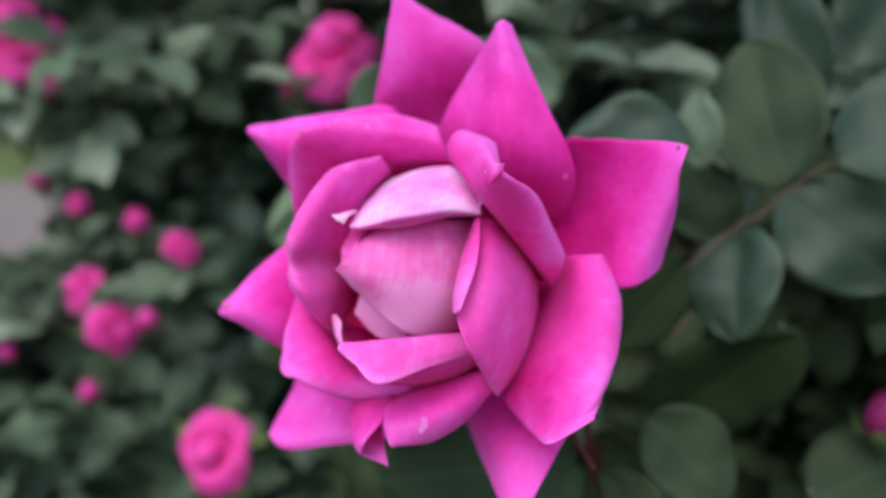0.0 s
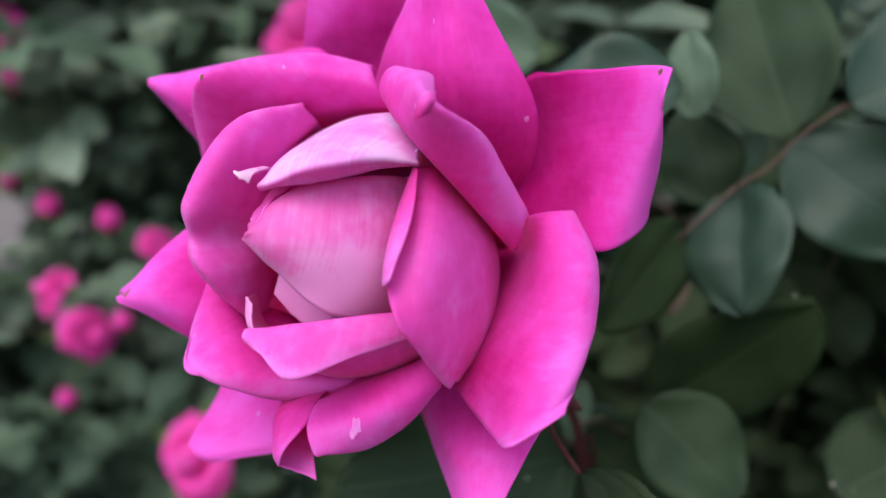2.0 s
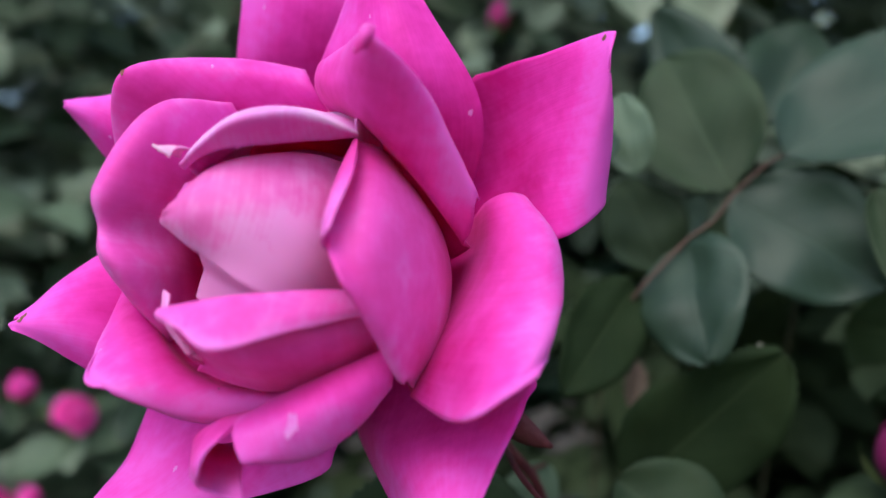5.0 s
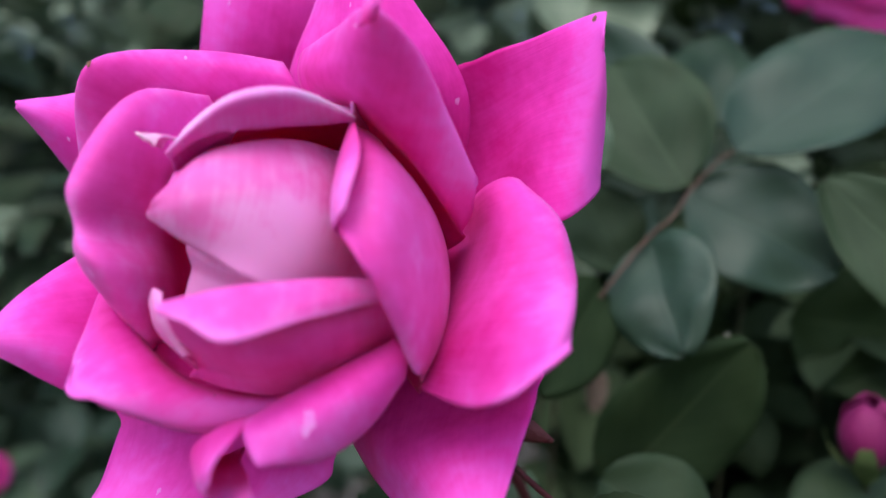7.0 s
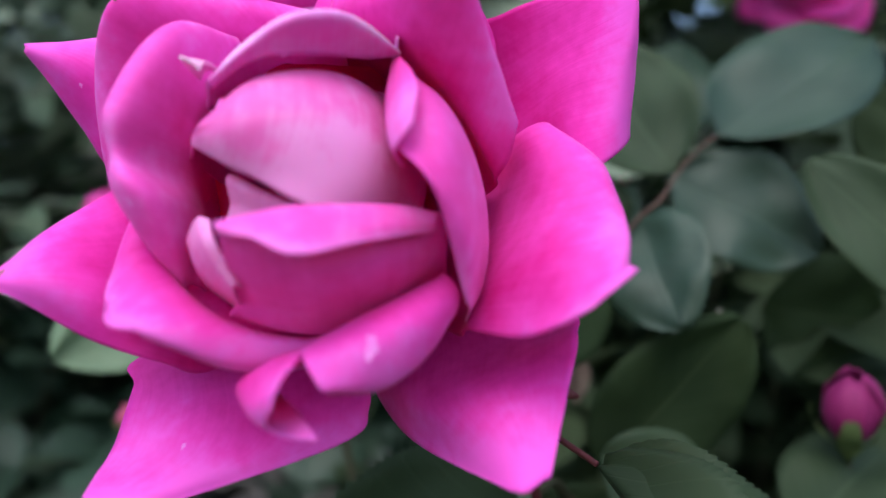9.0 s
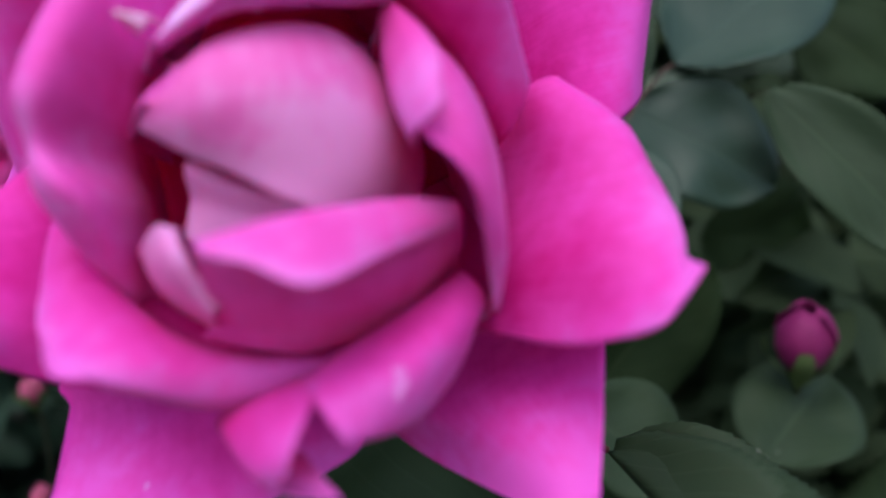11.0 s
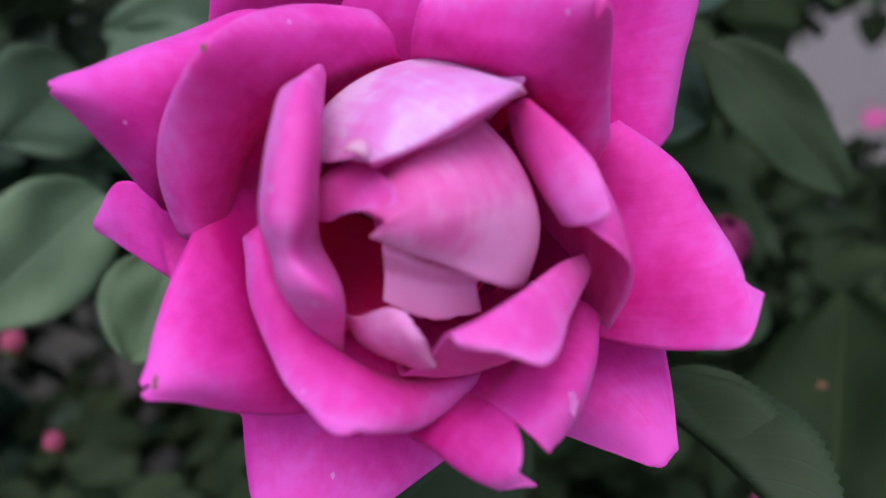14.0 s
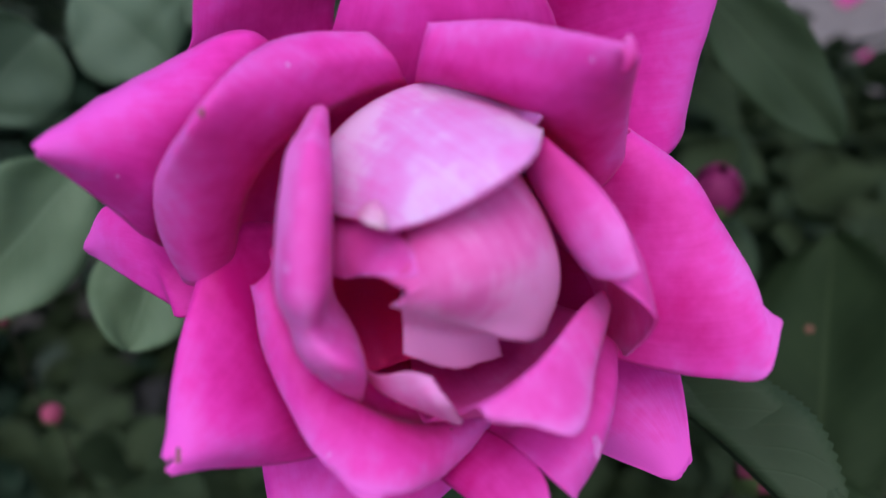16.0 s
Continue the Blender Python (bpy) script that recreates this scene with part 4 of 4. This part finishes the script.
low_bud = bloom("rose_bud", BLUSH, BUD_RINGS, "salmon-pink rosebud low in the bush", "bud", "near rosebuds")
low_bud.matrix_basis = stand((8.8, 3.1, -12.3), 3.0, (0.2, -0.5, 0.8))
another(low_bud, (-5.5, 21.2, -5.8), 1.5, (0, -0.4, 1))
another(low_bud, (-5.5, 18.2, -8.4), 1.2, (0, -0.4, 1))


# ---- the mass of the bush: leaflets in sprays on arching canes ----
def foliage(name, label, spots, material, size, seed):
    rnd = random.Random(seed)
    shapes = [leaf_grid(6, 5, 0.25, 0.2, 0.0, 0.05, k * 1.7) for k in range(4)]
    verts, faces, uvs = [], [], []
    for p in spots:
        heading = rnd.uniform(0, math.tau)
        rise = rnd.uniform(-0.5, 0.7)
        axis = Vector((math.cos(heading), math.sin(heading), rise)).normalized()
        for k in range(5):
            g, uv, fc = shapes[rnd.randrange(4)]
            s = size * rnd.uniform(0.7, 1.25)
            swing = (k - 2) * 0.85 + rnd.uniform(-0.2, 0.2)
            at = Vector(p) + axis * (0.9 * size * (1.2 - abs(k - 2) * 0.5))
            up = Vector((rnd.uniform(-0.6, 0.6), rnd.uniform(-0.9, 0.3), 1)).normalized()
            way = (Matrix.Rotation(swing, 3, up) @ axis)
            across = way.cross(up).normalized()
            face = across.cross(way)
            o = len(verts)
            verts += [at + across * (q[0] * s * 0.72) + way * (q[1] * s) + face * (q[2] * s) for q in g]
            faces += [tuple(i + o for i in q) for q in fc]
            uvs += uv
    ob = mesh_object(name, verts, faces, material, uvs)
    return tagged(ob, label, "foliage", kind="stuff")


rnd = random.Random(5)


def scatter(count, lo, hi, keep):
    out = []
    while len(out) < count:
        p = [rnd.uniform(a, b) for a, b in zip(lo, hi)]
        if keep(*p):
            out.append(p)
    return out


def mound(x, y, z):
    """Inside the bush behind the rose: a rounded mass that opens on one side."""
    if ((x + 0.27) / 1.05) ** 4 + ((y - 0.75) / 0.34) ** 4 > 1 + 0.9 * noise.noise((x * 4, y * 4, 3.3)):
        return False
    lean, fall = x / (y + 0.14), (z - 0.946) / (y + 0.14)
    if lean < -0.48 and -0.29 < fall < -0.09 or -0.1 < lean < 0.5 and z < 0.74:
        return False
    return noise.noise((x * 6, y * 6, z * 6)) > -0.4 and z < 1.2 - 0.15 * x + 0.2 * noise.noise((x * 5, y * 5, 0))


spots = scatter(6200, (-1.4, 0.42, 0.1), (0.85, 1.12, 1.4), mound)
# Leaf colour follows height and depth to paint light and shade.
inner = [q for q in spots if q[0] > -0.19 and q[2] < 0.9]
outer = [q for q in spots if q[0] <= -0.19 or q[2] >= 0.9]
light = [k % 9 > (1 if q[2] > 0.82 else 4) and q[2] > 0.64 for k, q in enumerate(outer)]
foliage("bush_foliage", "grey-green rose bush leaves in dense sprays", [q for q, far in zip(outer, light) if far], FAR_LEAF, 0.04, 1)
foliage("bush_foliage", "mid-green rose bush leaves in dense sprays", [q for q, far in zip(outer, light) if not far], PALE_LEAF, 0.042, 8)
foliage("bush_foliage", "low inner rose bush leaves with shade in their dull green", inner, LEAF, 0.042, 6)


def gap(x, y, z):
    """An uneven opening in the leaves through which the path shows."""
    reach = math.hypot(x + 0.055, y + 0.075)
    lean, fall = (x + 0.055) / (y + 0.075), (z - 0.934) / reach
    edge = 0.09 * noise.noise((x * 9, y * 9, z * 9))
    return 1.46 + 2 * edge < lean and -0.33 + edge < fall < -0.08 + edge


def beside(x, y, z):
    """Leaves that close the bush towards the path."""
    return math.hypot(x + 0.055, y + 0.075) > 0.3 and 0.9 < (x + 0.055) / (y + 0.075) < 3.5 and not gap(x, y, z)


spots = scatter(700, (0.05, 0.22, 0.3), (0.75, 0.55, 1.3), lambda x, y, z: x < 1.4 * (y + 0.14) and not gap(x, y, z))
# Lighter green high up, darker below: painted light and shade again.
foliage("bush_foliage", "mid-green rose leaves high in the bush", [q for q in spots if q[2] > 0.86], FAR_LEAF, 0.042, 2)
foliage("bush_foliage", "rose leaves inside the bush with shade in their dark green", [q for q in spots if q[2] <= 0.86], SHADE_LEAF, 0.036, 7)
foliage("bush_foliage", "low rose bush leaves with shade in their dark green",
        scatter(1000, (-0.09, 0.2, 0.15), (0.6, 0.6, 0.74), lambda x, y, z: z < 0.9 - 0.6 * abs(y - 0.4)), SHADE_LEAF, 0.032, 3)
foliage("bush_foliage", "side leaves of the bush with shade in their deep green", scatter(700, (0.2, 0.1, 0.35), (0.85, 0.5, 1.3), beside), SHADE_LEAF, 0.036, 4)
for k in range(9):
    x, y = rnd.uniform(-0.6, 0.5), rnd.uniform(0.6, 0.85)
    pts = [(x * 60, y * 100, -88), (x * 80, y * 100 + 2, -50), (x * 95, y * 95, -20), (x * 110, y * 90, rnd.uniform(0, 25))]
    v, f = tube(spline(np.array(pts), 16) / 100, np.linspace(0.004, 0.002, 16), 7)
    cane = mesh_object("rose_cane", v, f, CANE)
    cane.location = (0, 0, HEIGHT)
    tagged(cane, "arching green-brown rose cane in the bush", "cane", "rose canes")

# ---- garden ----
def sheet(name, x0, y0, x1, y1, z, material, label, n=40, rough=0.01):
    v = [(x0 + (x1 - x0) * i / n, y0 + (y1 - y0) * j / n, 0) for i in range(n + 1) for j in range(n + 1)]
    v = [(a, b, z + rough * noise.noise((a * 3, b * 3, 0))) for a, b, _ in v]
    ob = mesh_object(name, v, grid_faces(n + 1, n + 1), material)
    return tagged(ob, label, "ground", kind="structure")


sheet("ground", -400, -400, 400, 400, -0.02, GRASS, "green lawn reaching far beyond the bush")
sheet("flower_bed", -1.9, -1.2, 2.0, 6.0, 0.02, SOIL, "dark brown mulch under the rose bush", 60, 0.03)
sheet("path", -9.0, 3.3, -1.95, 5.4, 0.012, PAVE, "pale grey concrete garden path", 30, 0.0)
sheet("path", 2.15, -6, 8.0, 6.5, 0.012, PAVE, "pale grey garden path with fallen petals", 30, 0.0)


def fallen_petal(x, y, size, turn):
    """A loose cupped petal lying on the path."""
    g, uv, fc = leaf_grid(9, 7, 0.5, -0.3, 0.0, 0.1, x)
    c, s = math.cos(turn), math.sin(turn)
    v = [(size * (c * q[0] * 1.1 - s * q[1]), size * (s * q[0] * 1.1 + c * q[1]), size * (q[2] + 0.05)) for q in g]
    ob = mesh_object("fallen_petal", v, fc, FAR_PINK, uv)
    ob.location = (x, y, 0.016)
    tagged(ob, "fallen pink rose petal on the pale path", "petal", "fallen petals")


for x, y, size in ((3.3, 1.7, 0.11), (2.6, 1.25, 0.06), (2.45, 1.55, 0.06), (3.0, 2.2, 0.07), (4.1, 2.5, 0.07),
                   (2.8, 1.0, 0.05), (3.7, 1.9, 0.06), (2.35, 0.9, 0.05), (4.8, 3.3, 0.08), (3.2, 1.35, 0.05)):
    fallen_petal(x, y, size, x * 9)


def tree(x, y, tall, seed, label):
    ob = new("tree")
    ob.location = (x, y, 0)
    tagged(ob, label, "tree", "garden trees")
    r = random.Random(seed)
    path = spline(np.array([(0, 0, -0.1), (0.1, 0, tall * 0.3), (-0.1, 0.1, tall * 0.6), (0, 0, tall * 0.9)]), 14)
    v, f = tube(path, np.linspace(0.05 * tall * 0.5, 0.02, 14), 10)
    under(mesh_object("trunk", v, f, BARK), ob)
    for k in range(7):
        a, h = r.uniform(0, math.tau), tall * r.uniform(0.3, 0.75)
        reach = tall * 0.28
        p = [(0, 0, h), (math.cos(a) * reach * 0.5, math.sin(a) * reach * 0.5, h + reach * 0.4),
             (math.cos(a) * reach, math.sin(a) * reach, h + reach * 0.6)]
        v, f = tube(spline(np.array(p), 8), np.linspace(0.012 * tall, 0.01, 8), 6)
        under(mesh_object("limb", v, f, BARK), ob)
    spots = []
    clumps = [(r.gauss(0, tall * 0.17), r.gauss(0, tall * 0.17), tall * r.uniform(0.25, 1.0)) for _ in range(26)]
    for c in clumps:
        spots += [tuple(q + r.gauss(0, tall * 0.06) for q in c) for _ in range(22)]
    crown = foliage("crown", "", spots, DARK_LEAF, 0.24, seed)
    crown["kind"] = ""
    del crown["kind"], crown["category"]
    under(crown, ob, "dark green leafy crown with gaps")
    return ob


for x, y, tall, seed in ((-4.2, 7.5, 5.5, 11), (-1.4, 9.5, 6.5, 12), (2.2, 8.5, 6.0, 13), (-7.0, 10.5, 7.0, 14), (5.5, 9.5, 6.5, 15), (-2.8, 13.0, 8.0, 16)):
    tree(x, y, tall, seed, "dark leafy garden tree behind the rose bush")
